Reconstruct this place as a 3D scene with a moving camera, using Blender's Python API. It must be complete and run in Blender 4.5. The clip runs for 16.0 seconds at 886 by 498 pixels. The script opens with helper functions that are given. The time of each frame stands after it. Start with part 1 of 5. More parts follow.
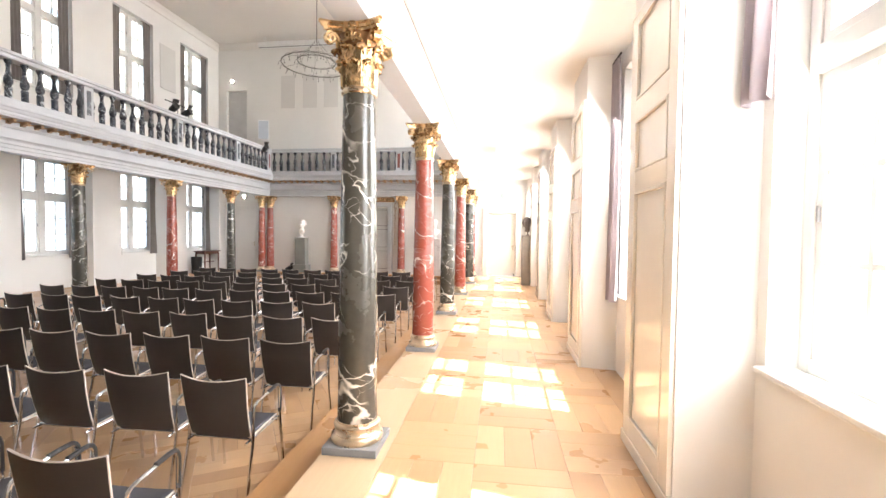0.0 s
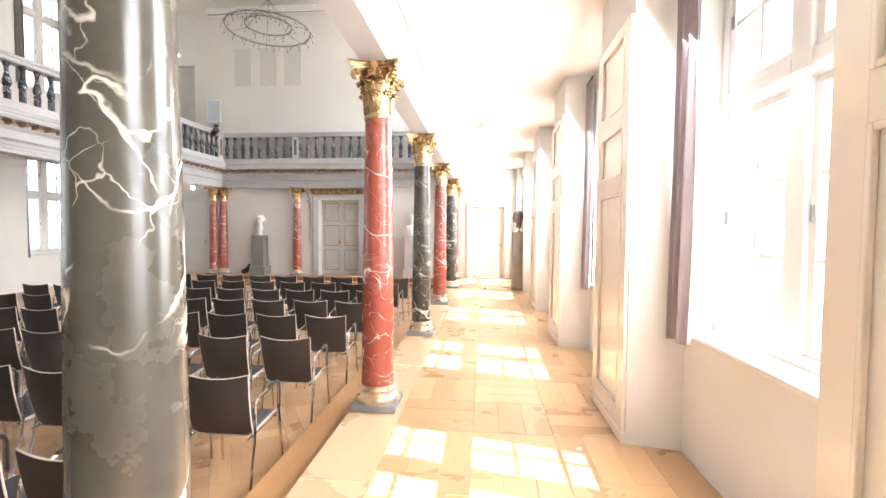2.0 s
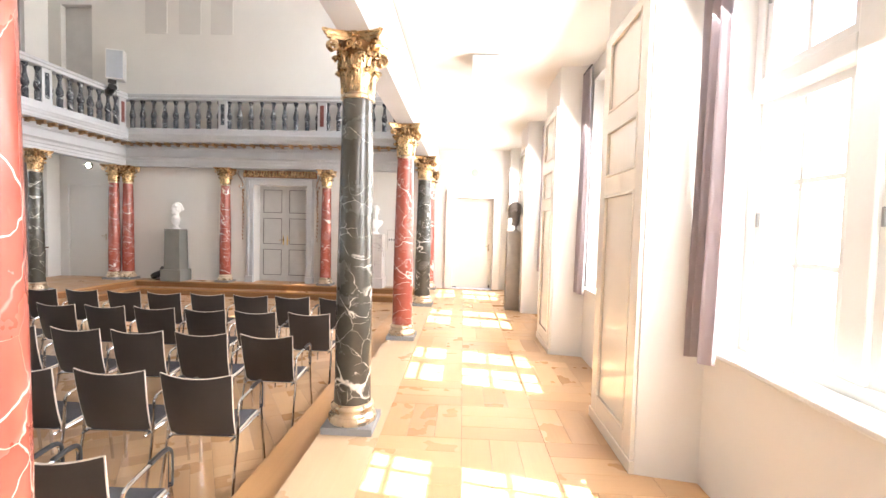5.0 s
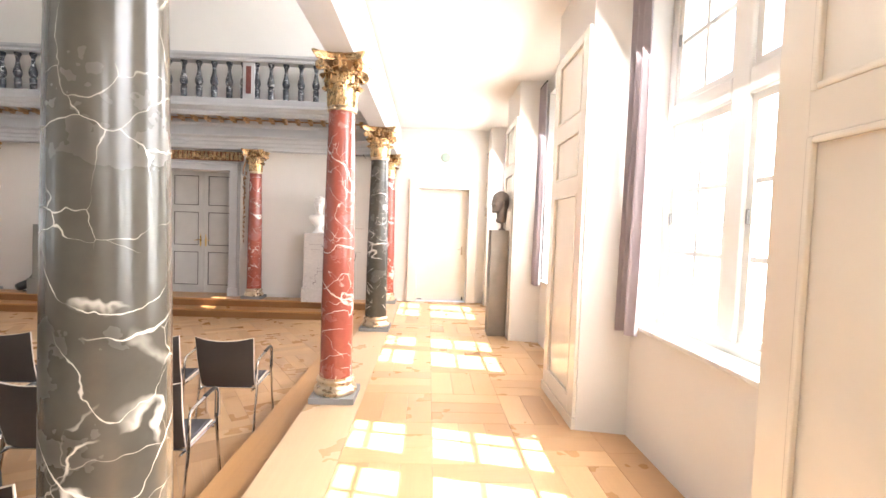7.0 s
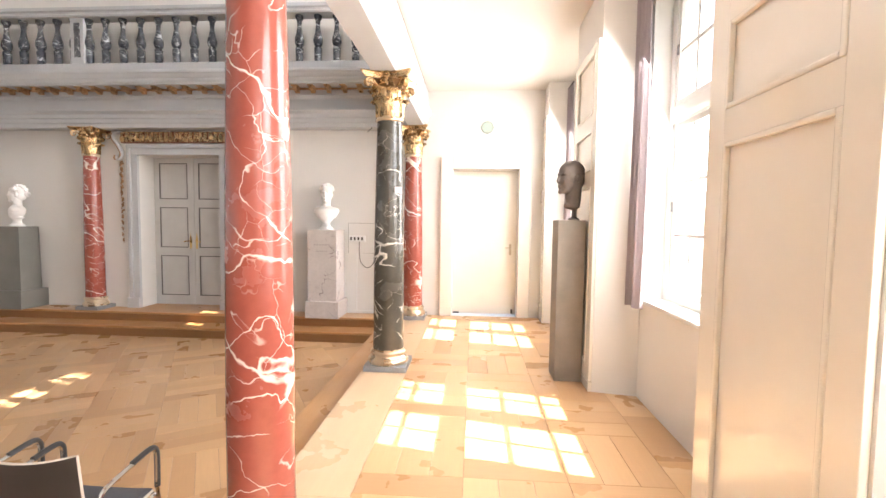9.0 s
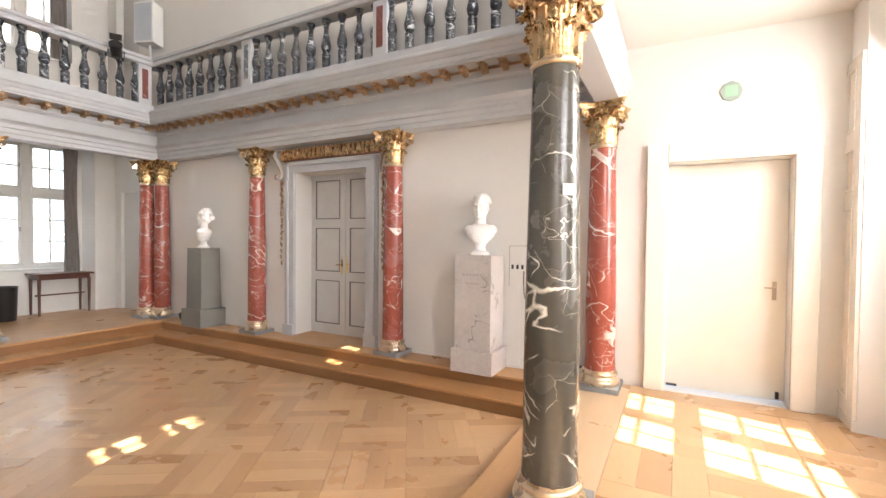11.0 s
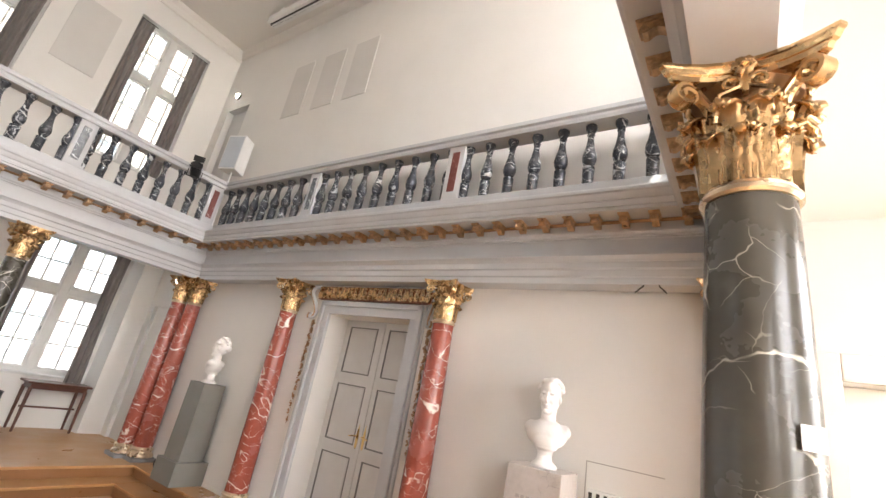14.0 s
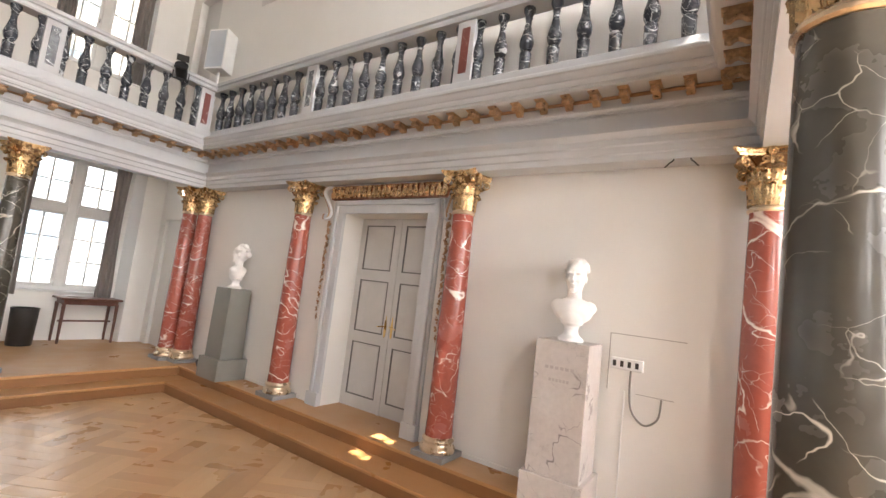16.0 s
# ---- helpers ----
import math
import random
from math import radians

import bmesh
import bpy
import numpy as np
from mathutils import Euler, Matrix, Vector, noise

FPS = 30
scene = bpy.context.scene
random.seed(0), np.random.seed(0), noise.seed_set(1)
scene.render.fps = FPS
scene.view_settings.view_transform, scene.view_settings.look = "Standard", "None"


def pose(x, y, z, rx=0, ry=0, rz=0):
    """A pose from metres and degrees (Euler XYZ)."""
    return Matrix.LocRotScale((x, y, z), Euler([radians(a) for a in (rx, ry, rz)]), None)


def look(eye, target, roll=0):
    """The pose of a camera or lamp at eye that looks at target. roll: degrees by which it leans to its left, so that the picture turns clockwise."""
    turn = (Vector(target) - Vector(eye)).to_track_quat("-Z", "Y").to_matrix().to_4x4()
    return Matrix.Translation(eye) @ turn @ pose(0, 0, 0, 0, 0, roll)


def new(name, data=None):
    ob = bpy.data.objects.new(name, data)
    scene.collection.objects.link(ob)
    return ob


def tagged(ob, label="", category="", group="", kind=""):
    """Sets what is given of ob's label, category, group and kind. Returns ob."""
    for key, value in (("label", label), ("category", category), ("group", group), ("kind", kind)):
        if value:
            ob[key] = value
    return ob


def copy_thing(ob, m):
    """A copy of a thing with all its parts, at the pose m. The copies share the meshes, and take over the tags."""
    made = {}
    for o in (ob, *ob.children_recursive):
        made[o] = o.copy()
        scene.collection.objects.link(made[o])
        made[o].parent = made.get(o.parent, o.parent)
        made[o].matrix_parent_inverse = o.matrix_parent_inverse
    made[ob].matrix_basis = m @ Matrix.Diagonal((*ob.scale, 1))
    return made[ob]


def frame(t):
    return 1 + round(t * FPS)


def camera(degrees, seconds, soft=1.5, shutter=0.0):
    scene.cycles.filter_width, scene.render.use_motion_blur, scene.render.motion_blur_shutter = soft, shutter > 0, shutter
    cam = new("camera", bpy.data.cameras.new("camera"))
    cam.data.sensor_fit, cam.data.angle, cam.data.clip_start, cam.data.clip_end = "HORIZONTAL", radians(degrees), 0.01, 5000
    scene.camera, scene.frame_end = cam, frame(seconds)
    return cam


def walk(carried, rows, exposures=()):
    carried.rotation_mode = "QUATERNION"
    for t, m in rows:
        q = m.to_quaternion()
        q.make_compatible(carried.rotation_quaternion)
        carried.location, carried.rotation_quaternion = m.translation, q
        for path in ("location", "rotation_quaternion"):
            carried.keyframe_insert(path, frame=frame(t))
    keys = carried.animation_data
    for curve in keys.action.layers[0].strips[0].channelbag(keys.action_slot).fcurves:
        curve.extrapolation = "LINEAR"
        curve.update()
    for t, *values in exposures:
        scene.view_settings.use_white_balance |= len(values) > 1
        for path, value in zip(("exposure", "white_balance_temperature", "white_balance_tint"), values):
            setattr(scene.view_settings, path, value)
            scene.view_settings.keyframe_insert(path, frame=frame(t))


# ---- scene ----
cam = camera(90.0, 16.0)
PATH = [
    (0, (0.201, 0.19, 1.525), (-0.053, 2.173, 1.46), 0.7),
    (0.5, (0.201, 0.63, 1.531), (-0.02, 2.617, 1.462), 0.5),
    (1, (0.219, 1.202, 1.541), (0.001, 3.189, 1.464), 0.4),
    (1.5, (0.165, 1.671, 1.537), (-0.035, 3.66, 1.457), 0.5),
    (2, (0.12, 2.184, 1.544), (-0.063, 4.174, 1.462), 0.5),
    (2.5, (0.119, 2.684, 1.551), (-0.056, 4.674, 1.456), 0.5),
    (3, (0.058, 3.212, 1.571), (-0.078, 5.205, 1.468), 1.0),
    (3.5, (0.065, 3.723, 1.553), (-0.066, 5.717, 1.455), 0.7),
    (4, (0.039, 4.273, 1.566), (-0.085, 6.267, 1.472), 1.0),
    (6.5, (0.007, 7.043, 1.521), (0.028, 9.041, 1.429), 2.1),
    (7, (-0.019, 7.617, 1.52), (0.048, 9.614, 1.43), 2.0),
    (7.5, (0.063, 8.156, 1.511), (0.126, 10.153, 1.412), 0.9),
    (8, (0.094, 8.736, 1.491), (0.158, 10.732, 1.384), 1.1),
    (10.5, (0.04, 11.172, 1.489), (-0.722, 13.02, 1.406), 0.0),
    (11, (-0.146, 11.703, 1.537), (-1.082, 13.47, 1.493), 0.6),
    (11.5, (-0.29, 12.004, 1.533), (-1.346, 13.702, 1.498), 1.1),
    (12, (-0.479, 12.287, 1.544), (-1.648, 13.908, 1.62), 3.3),
    (12.5, (-0.7, 12.484, 1.629), (-1.881, 14.042, 2.046), 6.9),
    (13, (-0.767, 12.56, 1.716), (-1.916, 14.02, 2.455), 10.4),
    (13.5, (-0.777, 12.602, 1.76), (-1.909, 14.003, 2.631), 12.6),
    (14, (-0.796, 12.638, 1.744), (-1.913, 14.173, 2.373), 10.7),
    (14.5, (-0.854, 12.669, 1.685), (-1.946, 14.295, 2.086), 10.0),
    (15, (-0.897, 12.668, 1.674), (-1.969, 14.323, 2.01), 9.2),
    (15.5, (-0.922, 12.611, 1.672), (-1.976, 14.284, 1.974), 8.3),
    (16, (-1.0, 12.636, 1.637), (-2.12, 14.281, 1.835), 6.7),
]
walk(cam, [(t, look(eye, target, roll)) for t, eye, target, roll in PATH], [(0.0, 3.05, 6150, 9), (8.0, 2.9, 6300, 10), (11.5, 2.74, 6420, 10), (16.0, 2.74, 6500, 11)])

# ---- light ----
scene.world = bpy.data.worlds.new("world")
scene.world.use_nodes = True
wn = scene.world.node_tree
sky = wn.nodes.new("ShaderNodeTexSky")
sky.sky_type, sky.sun_disc = "NISHITA", False
sky.sun_elevation, sky.sun_rotation = radians(52.8), radians(102.0)
wn.links.new(sky.outputs[0], wn.nodes["Background"].inputs[0])
wn.nodes["Background"].inputs[1].default_value = 0.12

sun_data = bpy.data.lights.new("sun", "SUN")
sun_data.energy, sun_data.angle, sun_data.color = 5.0, radians(0.5), (1.0, 0.92, 0.79)
sun = new("sun", sun_data)
sun.matrix_basis = look((20, -4.25, 27), (0, 0, 0))


def window_light(x, y, z, w, h, toward, power, color, fall=0.0):
    """Skylight that falls in through one window opening."""
    data = bpy.data.lights.new("window_light", "AREA")
    data.shape, data.size, data.size_y, data.energy, data.color = "RECTANGLE", w, h, power, color
    lamp = new("window_light", data)
    # an area lamp shines along its own -z; its x runs along the wall
    lamp.matrix_basis = look((x, y, z), (x + toward, y, z - fall))
    return lamp


# ---- plan, in metres ----
AX_R, AX_L, AX_E = -0.80, -8.86, 16.65      # column axes: aisle side, far side, end
Y0 = -2.4                                    # wall behind the walk
WALL_E = 16.80                               # end wall
PITCH, COL1 = 2.74, 3.25                     # column spacing, first column
ZC = 2.945                                   # top of the capitals
HALL, STEP = -0.30, -0.15                    # hall floor, lower step
PIER_R, WIN_R = 1.165, 1.53                   # pier face and window wall
PIER_L, WIN_L = -10.785, -11.17
UP_L, UP_R = -11.05, 1.40                     # upper walls
PIER0, PIER_W = 5.47, 0.91                   # first pier edge and pier width
CEIL_A, GAL, CEIL = 3.56, 3.745, 8.95          # aisle ceiling, gallery floor, hall ceiling
WIN_C = [PIER0 - 0.915 + PITCH * k for k in range(-1, 5)]

for c in WIN_C:
    window_light(WIN_R + 0.27, c, 2.11, 1.5, 2.45, -1, 25, (1.0, 0.945, 0.915), 0.55)
for c in WIN_C[1:]:
    window_light(WIN_L - 0.27, c, 2.11, 1.5, 2.45, 1, 3.0, (0.62, 0.80, 1.0))
    window_light(UP_L - 0.29, c - 0.1, 6.6, 1.42, 3.1, 1, 1.5, (0.82, 0.91, 1.0))
    window_light(UP_R + 0.29, c, 6.6, 1.42, 3.2, -1, 56, (1.0, 0.95, 0.91), 0.2)


# ---- materials ----
def shader(name):
    m = bpy.data.materials.new(name)
    m.use_nodes = True
    t = m.node_tree
    return m, t, t.nodes["Principled BSDF"]


def node(t, kind, **values):
    n = t.nodes.new(kind)
    for k, v in values.items():
        n.inputs[k.replace("_", " ")].default_value = v
    return n


def mix(t, fac, a, b, mode="MIX"):
    n = t.nodes.new("ShaderNodeMix")
    n.data_type, n.blend_type = "RGBA", mode
    for slot, v in ((0, fac), (6, a), (7, b)):
        if isinstance(v, (int, float)):
            n.inputs[slot].default_value = v
        elif isinstance(v, tuple):
            n.inputs[slot].default_value = (*v, 1) if len(v) == 3 else v
        else:
            t.links.new(v, n.inputs[slot])
    return n.outputs[2]


def ramp(t, fac, *stops):
    n = t.nodes.new("ShaderNodeValToRGB")
    els = n.color_ramp.elements
    while len(els) < len(stops):
        els.new(0.5)
    for e, (p, c) in zip(els, stops):
        e.position = p
        e.color = (c, c, c, 1) if isinstance(c, (int, float)) else (*c, 1)
    t.links.new(fac, n.inputs[0])
    return n.outputs[0]


def coords(t, shift=True, stretch=(1, 1, 1), turn=(0, 0, 0), uv=False):
    """Object coordinates in metres, shifted at random from object to object."""
    tc = t.nodes.new("ShaderNodeTexCoord")
    out = tc.outputs["UV" if uv else "Object"]
    mp = t.nodes.new("ShaderNodeMapping")
    mp.inputs["Scale"].default_value = stretch
    mp.inputs["Rotation"].default_value = turn
    t.links.new(out, mp.inputs["Vector"])
    out = mp.outputs[0]
    if shift:
        info = t.nodes.new("ShaderNodeObjectInfo")
        mul = t.nodes.new("ShaderNodeVectorMath")
        mul.operation = "MULTIPLY_ADD"
        t.links.new(info.outputs["Random"], mul.inputs[0])
        mul.inputs[1].default_value = (37.0, 53.0, 29.0)
        t.links.new(out, mul.inputs[2])
        out = mul.outputs[0]
    return out


def noise_tex(t, vec, scale, detail=4.0, rough=0.55, distort=0.0):
    n = node(t, "ShaderNodeTexNoise", Scale=scale, Detail=detail, Roughness=rough, Distortion=distort)
    t.links.new(vec, n.inputs["Vector"])
    return n.outputs[0]


def bump(t, bsdf, height, strength, distance):
    n = node(t, "ShaderNodeBump", Strength=strength, Distance=distance)
    t.links.new(height, n.inputs["Height"])
    t.links.new(n.outputs[0], bsdf.inputs["Normal"])


def plain(name, color, rough=0.5, metal=0.0, vary=0.06, scale=3.0, fine=60.0, relief=0.0008, rough_vary=0.1, coat=0.0):
    """A painted, cast or woven surface with blotches, fine grain and relief."""
    m, t, b = shader(name)
    v = coords(t)
    broad = noise_tex(t, v, scale, 5)
    small = noise_tex(t, v, fine, 3)
    dark = tuple(c * (1 - 2 * vary) for c in color)
    light = tuple(min(1, c * (1 + vary)) for c in color)
    col = mix(t, ramp(t, broad, (0.3, 0.0), (0.7, 1.0)), dark, light)
    col = mix(t, 0.25 * min(1, vary * 8), col, mix(t, small, tuple(c * 0.75 for c in color), light))
    t.links.new(col, b.inputs["Base Color"])
    t.links.new(ramp(t, broad, (0.3, max(0.02, rough - rough_vary)), (0.7, min(1, rough + rough_vary))), b.inputs["Roughness"])
    b.inputs["Metallic"].default_value = metal
    b.inputs["Coat Weight"].default_value = coat
    if relief:
        bump(t, b, small, 0.5, relief)
    return m


def veined(name, base, other, vein, scale=3.0, width=0.014, amount=0.5, rough=0.22, blot=1.8):
    """Painted marble: a mottled ground under slanting, tapering, broken veins that cross and fork."""
    m, t, b = shader(name)
    v = coords(t)
    ground = mix(t, ramp(t, noise_tex(t, v, blot, 5, 0.6), (0.2, 0.0), (0.8, 1.0)), base, other)
    ground = mix(t, 0.25, ground, mix(t, noise_tex(t, v, 22.0, 4), tuple(c * 0.55 for c in base), tuple(min(1, c * 1.5) for c in other)))
    col = ground
    # a slight jagged bend of all lines
    jag = node(t, "ShaderNodeTexNoise", Scale=scale * 2.6, Detail=3.0, Roughness=0.55)
    t.links.new(v, jag.inputs["Vector"])
    bend = t.nodes.new("ShaderNodeVectorMath")
    bend.operation = "MULTIPLY_ADD"
    t.links.new(jag.outputs["Color"], bend.inputs[0])
    bend.inputs[1].default_value = (0.26 / scale,) * 3
    t.links.new(v, bend.inputs[2])
    bent = bend.outputs[0]

    def calc(kind, x, y):
        n = t.nodes.new("ShaderNodeMath")
        n.operation = kind
        for slot, q in ((0, x), (1, y)):
            if isinstance(q, (int, float)):
                n.inputs[slot].default_value = q
            else:
                t.links.new(q, n.inputs[slot])
        return n.outputs[0]

    def laid(dist, w, thr, s, strong, under):
        thick = noise_tex(t, v, s * 2.2, 3)
        line = calc("DIVIDE", dist, ramp(t, thick, (0.34, w * 0.15), (0.55, w * 0.6), (0.75, w * 1.15)))
        edge = ramp(t, line, (0.25, 1.0), (1.0, 0.0))
        gate = ramp(t, noise_tex(t, v, s * 0.9, 2), (thr - 0.04, 0.0), (thr + 0.05, 1.0))
        return mix(t, calc("MULTIPLY", calc("MULTIPLY", edge, gate), strong), under, vein)

    # long slanting sheets: turn, how many a metre, how thick, how often broken, how strong
    for turn, s, w, thr, strong in (((0.75, 0.45, 0.2), scale, width, amount, 1.0),
                                    ((-0.65, 0.55, 1.1), scale * 1.3, width * 0.8, amount + 0.04, 0.9),
                                    ((0.35, -0.95, 2.0), scale * 2.0, width * 0.8, amount + 0.05, 0.7)):
        mp = t.nodes.new("ShaderNodeMapping")
        mp.vector_type = "TEXTURE"
        mp.inputs["Rotation"].default_value = turn
        mp.inputs["Scale"].default_value = (5.0, 3.5, 1.0)
        t.links.new(bent, mp.inputs["Vector"])
        sheet = noise_tex(t, mp.outputs[0], s, 2.0, 0.4)
        col = laid(calc("ABSOLUTE", calc("SUBTRACT", sheet, 0.5), 0.0), w, thr, s, strong, col)
    # fine forks between them
    vo = node(t, "ShaderNodeTexVoronoi", Scale=scale * 2.6)
    vo.feature = "DISTANCE_TO_EDGE"
    t.links.new(bent, vo.inputs["Vector"])
    col = laid(vo.outputs["Distance"], width * 1.8, amount + 0.09, scale * 1.4, 0.6, col)
    wob = noise_tex(t, v, 3.0, 5, 0.6)
    t.links.new(col, b.inputs["Base Color"])
    t.links.new(ramp(t, wob, (0.3, rough * 0.7), (0.7, rough * 1.5)), b.inputs["Roughness"])
    b.inputs["Coat Weight"].default_value = 0.25
    b.inputs["Coat Roughness"].default_value = 0.12
    bump(t, b, wob, 0.25, 0.002)
    return m


def timber(name, dark, light, rough=0.35, island=False, grain=1.0, coat=0.15):
    """Oak boards: tone from board to board, long grain along u, pores."""
    m, t, b = shader(name)
    v = coords(t, stretch=(1.0, 1.0, 1.0), uv=True)
    long_v = coords(t, stretch=(1.4 * grain, 22.0 * grain, 1.0), uv=True)
    if island:
        pick = t.nodes.new("ShaderNodeNewGeometry").outputs["Random Per Island"]
    else:
        pick = t.nodes.new("ShaderNodeObjectInfo").outputs["Random"]
    tone = mix(t, ramp(t, pick, (0.0, 0.05), (0.5, 0.55), (0.85, 0.8), (1.0, 1.0)), dark, light)
    fibre = noise_tex(t, long_v, 2.2, 6, 0.62, 0.0)
    tone = mix(t, ramp(t, fibre, (0.22, 0.15), (0.68, 0.0)), tone, tuple(c * 0.58 for c in dark))
    pore = noise_tex(t, long_v, 14.0, 3, 0.7)
    tone = mix(t, ramp(t, pore, (0.25, 0.06), (0.5, 0.0)), tone, tuple(c * 0.4 for c in dark))
    wear = noise_tex(t, v, 1.6, 4)
    tone = mix(t, ramp(t, wear, (0.45, 0.0), (0.75, 0.18)), tone, tuple(min(1, c * 1.15) for c in light))
    t.links.new(tone, b.inputs["Base Color"])
    t.links.new(ramp(t, wear, (0.3, rough * 0.75), (0.7, rough * 1.4)), b.inputs["Roughness"])
    b.inputs["Coat Weight"].default_value = coat
    b.inputs["Coat Roughness"].default_value = 0.2
    bump(t, b, fibre, 0.3, 0.0006)
    return m


def glow(name, color, strength):
    m, t, b = shader(name)
    b.inputs["Base Color"].default_value = (*color, 1)
    b.inputs["Emission Color"].default_value = (*color, 1)
    b.inputs["Emission Strength"].default_value = strength
    return m


M_WALL = plain("plaster_white", (0.73, 0.715, 0.685), 0.85, vary=0.025, scale=0.8, fine=45, relief=0.0012)
M_CEIL = plain("ceiling_white", (0.71, 0.685, 0.645), 0.9, vary=0.02, scale=0.5, relief=0.001)
M_GREY = plain("grey_paint", (0.50, 0.51, 0.525), 0.55, vary=0.04, scale=2.0, relief=0.0006)
M_WOODWHITE = plain("white_gloss_paint", (0.80, 0.76, 0.68), 0.2, vary=0.02, scale=2.5, relief=0.0004, rough_vary=0.06, coat=0.4)
M_DOORGREY = plain("door_grey_paint", (0.57, 0.56, 0.545), 0.45, vary=0.05, scale=3.0, relief=0.0005)
M_DOORLINE = plain("door_dark_line", (0.16, 0.155, 0.15), 0.5, vary=0.1)
M_FRAMEGREY = plain("window_frame_paint", (0.68, 0.675, 0.65), 0.45, vary=0.04)
M_RED = veined("red_marble", (0.245, 0.052, 0.037), (0.35, 0.093, 0.064), (0.80, 0.66, 0.58), 2.7, 0.0118, 0.425)
M_DARK = veined("dark_marble", (0.046, 0.042, 0.033), (0.084, 0.078, 0.062), (0.76, 0.72, 0.63), 2.5, 0.0112, 0.45)
M_REDINLAY = veined("dark_red_marble", (0.13, 0.03, 0.024), (0.19, 0.05, 0.04), (0.55, 0.42, 0.38), 5.0, 0.012, 0.5, rough=0.4)
M_BALUSTER = veined("black_marble", (0.022, 0.026, 0.033), (0.05, 0.056, 0.07), (0.62, 0.64, 0.66), 6.5, 0.020, 0.43, blot=6.0)
M_GREYMARBLE = veined("grey_marble", (0.45, 0.405, 0.375), (0.58, 0.53, 0.50), (0.20, 0.17, 0.165), 3.0, 0.009, 0.50, rough=0.35, blot=3.0)
M_WHITEMARBLE = plain("white_marble", (0.86, 0.84, 0.82), 0.45, vary=0.02, scale=6.0, relief=0.0005)
M_GOLD = plain("gilding", (0.66, 0.45, 0.235), 0.26, metal=1.0, vary=0.26, scale=14.0, fine=70, relief=0.003, rough_vary=0.12)
# gilding darkened for the bells: shade between the leaves is in the colour
M_GOLDSHADE = plain("shade_gilding", (0.30, 0.17, 0.08), 0.5, metal=0.8, vary=0.2, scale=12.0)
M_REDGOLD = plain("red_bole", (0.30, 0.115, 0.055), 0.5, metal=0.3, vary=0.2, scale=12.0)
M_GOLDOLD = plain("worn_gilding", (0.44, 0.275, 0.155), 0.45, metal=0.85, vary=0.22, scale=12.0, fine=90, relief=0.002)
M_GOLDMOD = plain("bracket_gilding", (0.52, 0.345, 0.20), 0.36, metal=0.7, vary=0.3, scale=22.0, fine=90, relief=0.002)
M_SILVERGILT = plain("pale_gilding", (0.74, 0.61, 0.45), 0.3, metal=1.0, vary=0.14, scale=10.0, fine=90, relief=0.0015)
M_STONE = plain("grey_stone", (0.27, 0.27, 0.27), 0.7, vary=0.08, scale=4.0, fine=120, relief=0.0015)
M_PEDGREY = plain("grey_pedestal_paint", (0.21, 0.205, 0.185), 0.6, vary=0.08, scale=3.0)
M_BRONZEPED = plain("brown_stone", (0.25, 0.215, 0.175), 0.6, vary=0.12, scale=5.0, relief=0.001)
M_BRONZE = plain("dark_bronze", (0.17, 0.14, 0.12), 0.5, metal=0.4, vary=0.2, scale=14.0, relief=0.003)
M_CHAIRBACK = plain("black_laminate", (0.052, 0.042, 0.037), 0.42, vary=0.12, scale=3.0, relief=0.0003)
M_SEAT = plain("anthracite_cloth", (0.075, 0.073, 0.082), 0.9, vary=0.12, scale=10.0, fine=400, relief=0.002)
M_EDGE = plain("pale_plywood_edge", (0.62, 0.55, 0.47), 0.4, vary=0.08, scale=20.0)
M_CHROME = plain("chrome", (0.72, 0.72, 0.72), 0.12, metal=1.0, vary=0.03, relief=0.0, rough_vary=0.05)
M_BLACK = plain("black_plastic", (0.018, 0.018, 0.019), 0.4, vary=0.1)
M_STEEL = plain("dark_iron", (0.06, 0.055, 0.05), 0.45, metal=0.7, vary=0.1)
M_IRON = plain("grey_iron", (0.15, 0.14, 0.125), 0.5, metal=0.4, vary=0.12)
M_HANDLE = plain("dull_brass", (0.50, 0.43, 0.32), 0.35, metal=0.9, vary=0.1)
M_BRASS = plain("brass", (0.70, 0.50, 0.22), 0.3, metal=1.0, vary=0.1)
M_PLASTIC = plain("white_plastic", (0.74, 0.74, 0.73), 0.45, vary=0.03)
M_SPEAKER = plain("speaker_grille", (0.46, 0.50, 0.55), 0.6, vary=0.04, fine=500, relief=0.002)
M_GREEN = plain("green_sign", (0.36, 0.58, 0.42), 0.5, vary=0.05)
M_SIGNGREY = plain("sign_plate_grey", (0.36, 0.42, 0.38), 0.6, vary=0.05)
M_LAMP = glow("lamp_glass", (1.0, 0.93, 0.8), 6.0)
M_LETTER = plain("engraved_letter", (0.42, 0.375, 0.35), 0.8)
M_LINE = plain("wall_crack_grey", (0.40, 0.38, 0.35), 0.9)
M_PATCH = plain("grey_wall_panel", (0.62, 0.605, 0.58), 0.9, vary=0.03, scale=1.0)
M_TABLE = plain("dark_red_wood", (0.10, 0.035, 0.022), 0.35, vary=0.2, scale=8.0, coat=0.3)
M_OAK = timber("oak_parquet", (0.41, 0.238, 0.112), (0.61, 0.385, 0.20), rough=0.3, coat=0.3)
M_OAKJOIN = timber("oak_parquet_far", (0.41, 0.238, 0.112), (0.61, 0.385, 0.20), island=True, rough=0.3, coat=0.3)
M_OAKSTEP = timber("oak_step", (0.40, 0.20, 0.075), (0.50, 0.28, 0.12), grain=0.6)
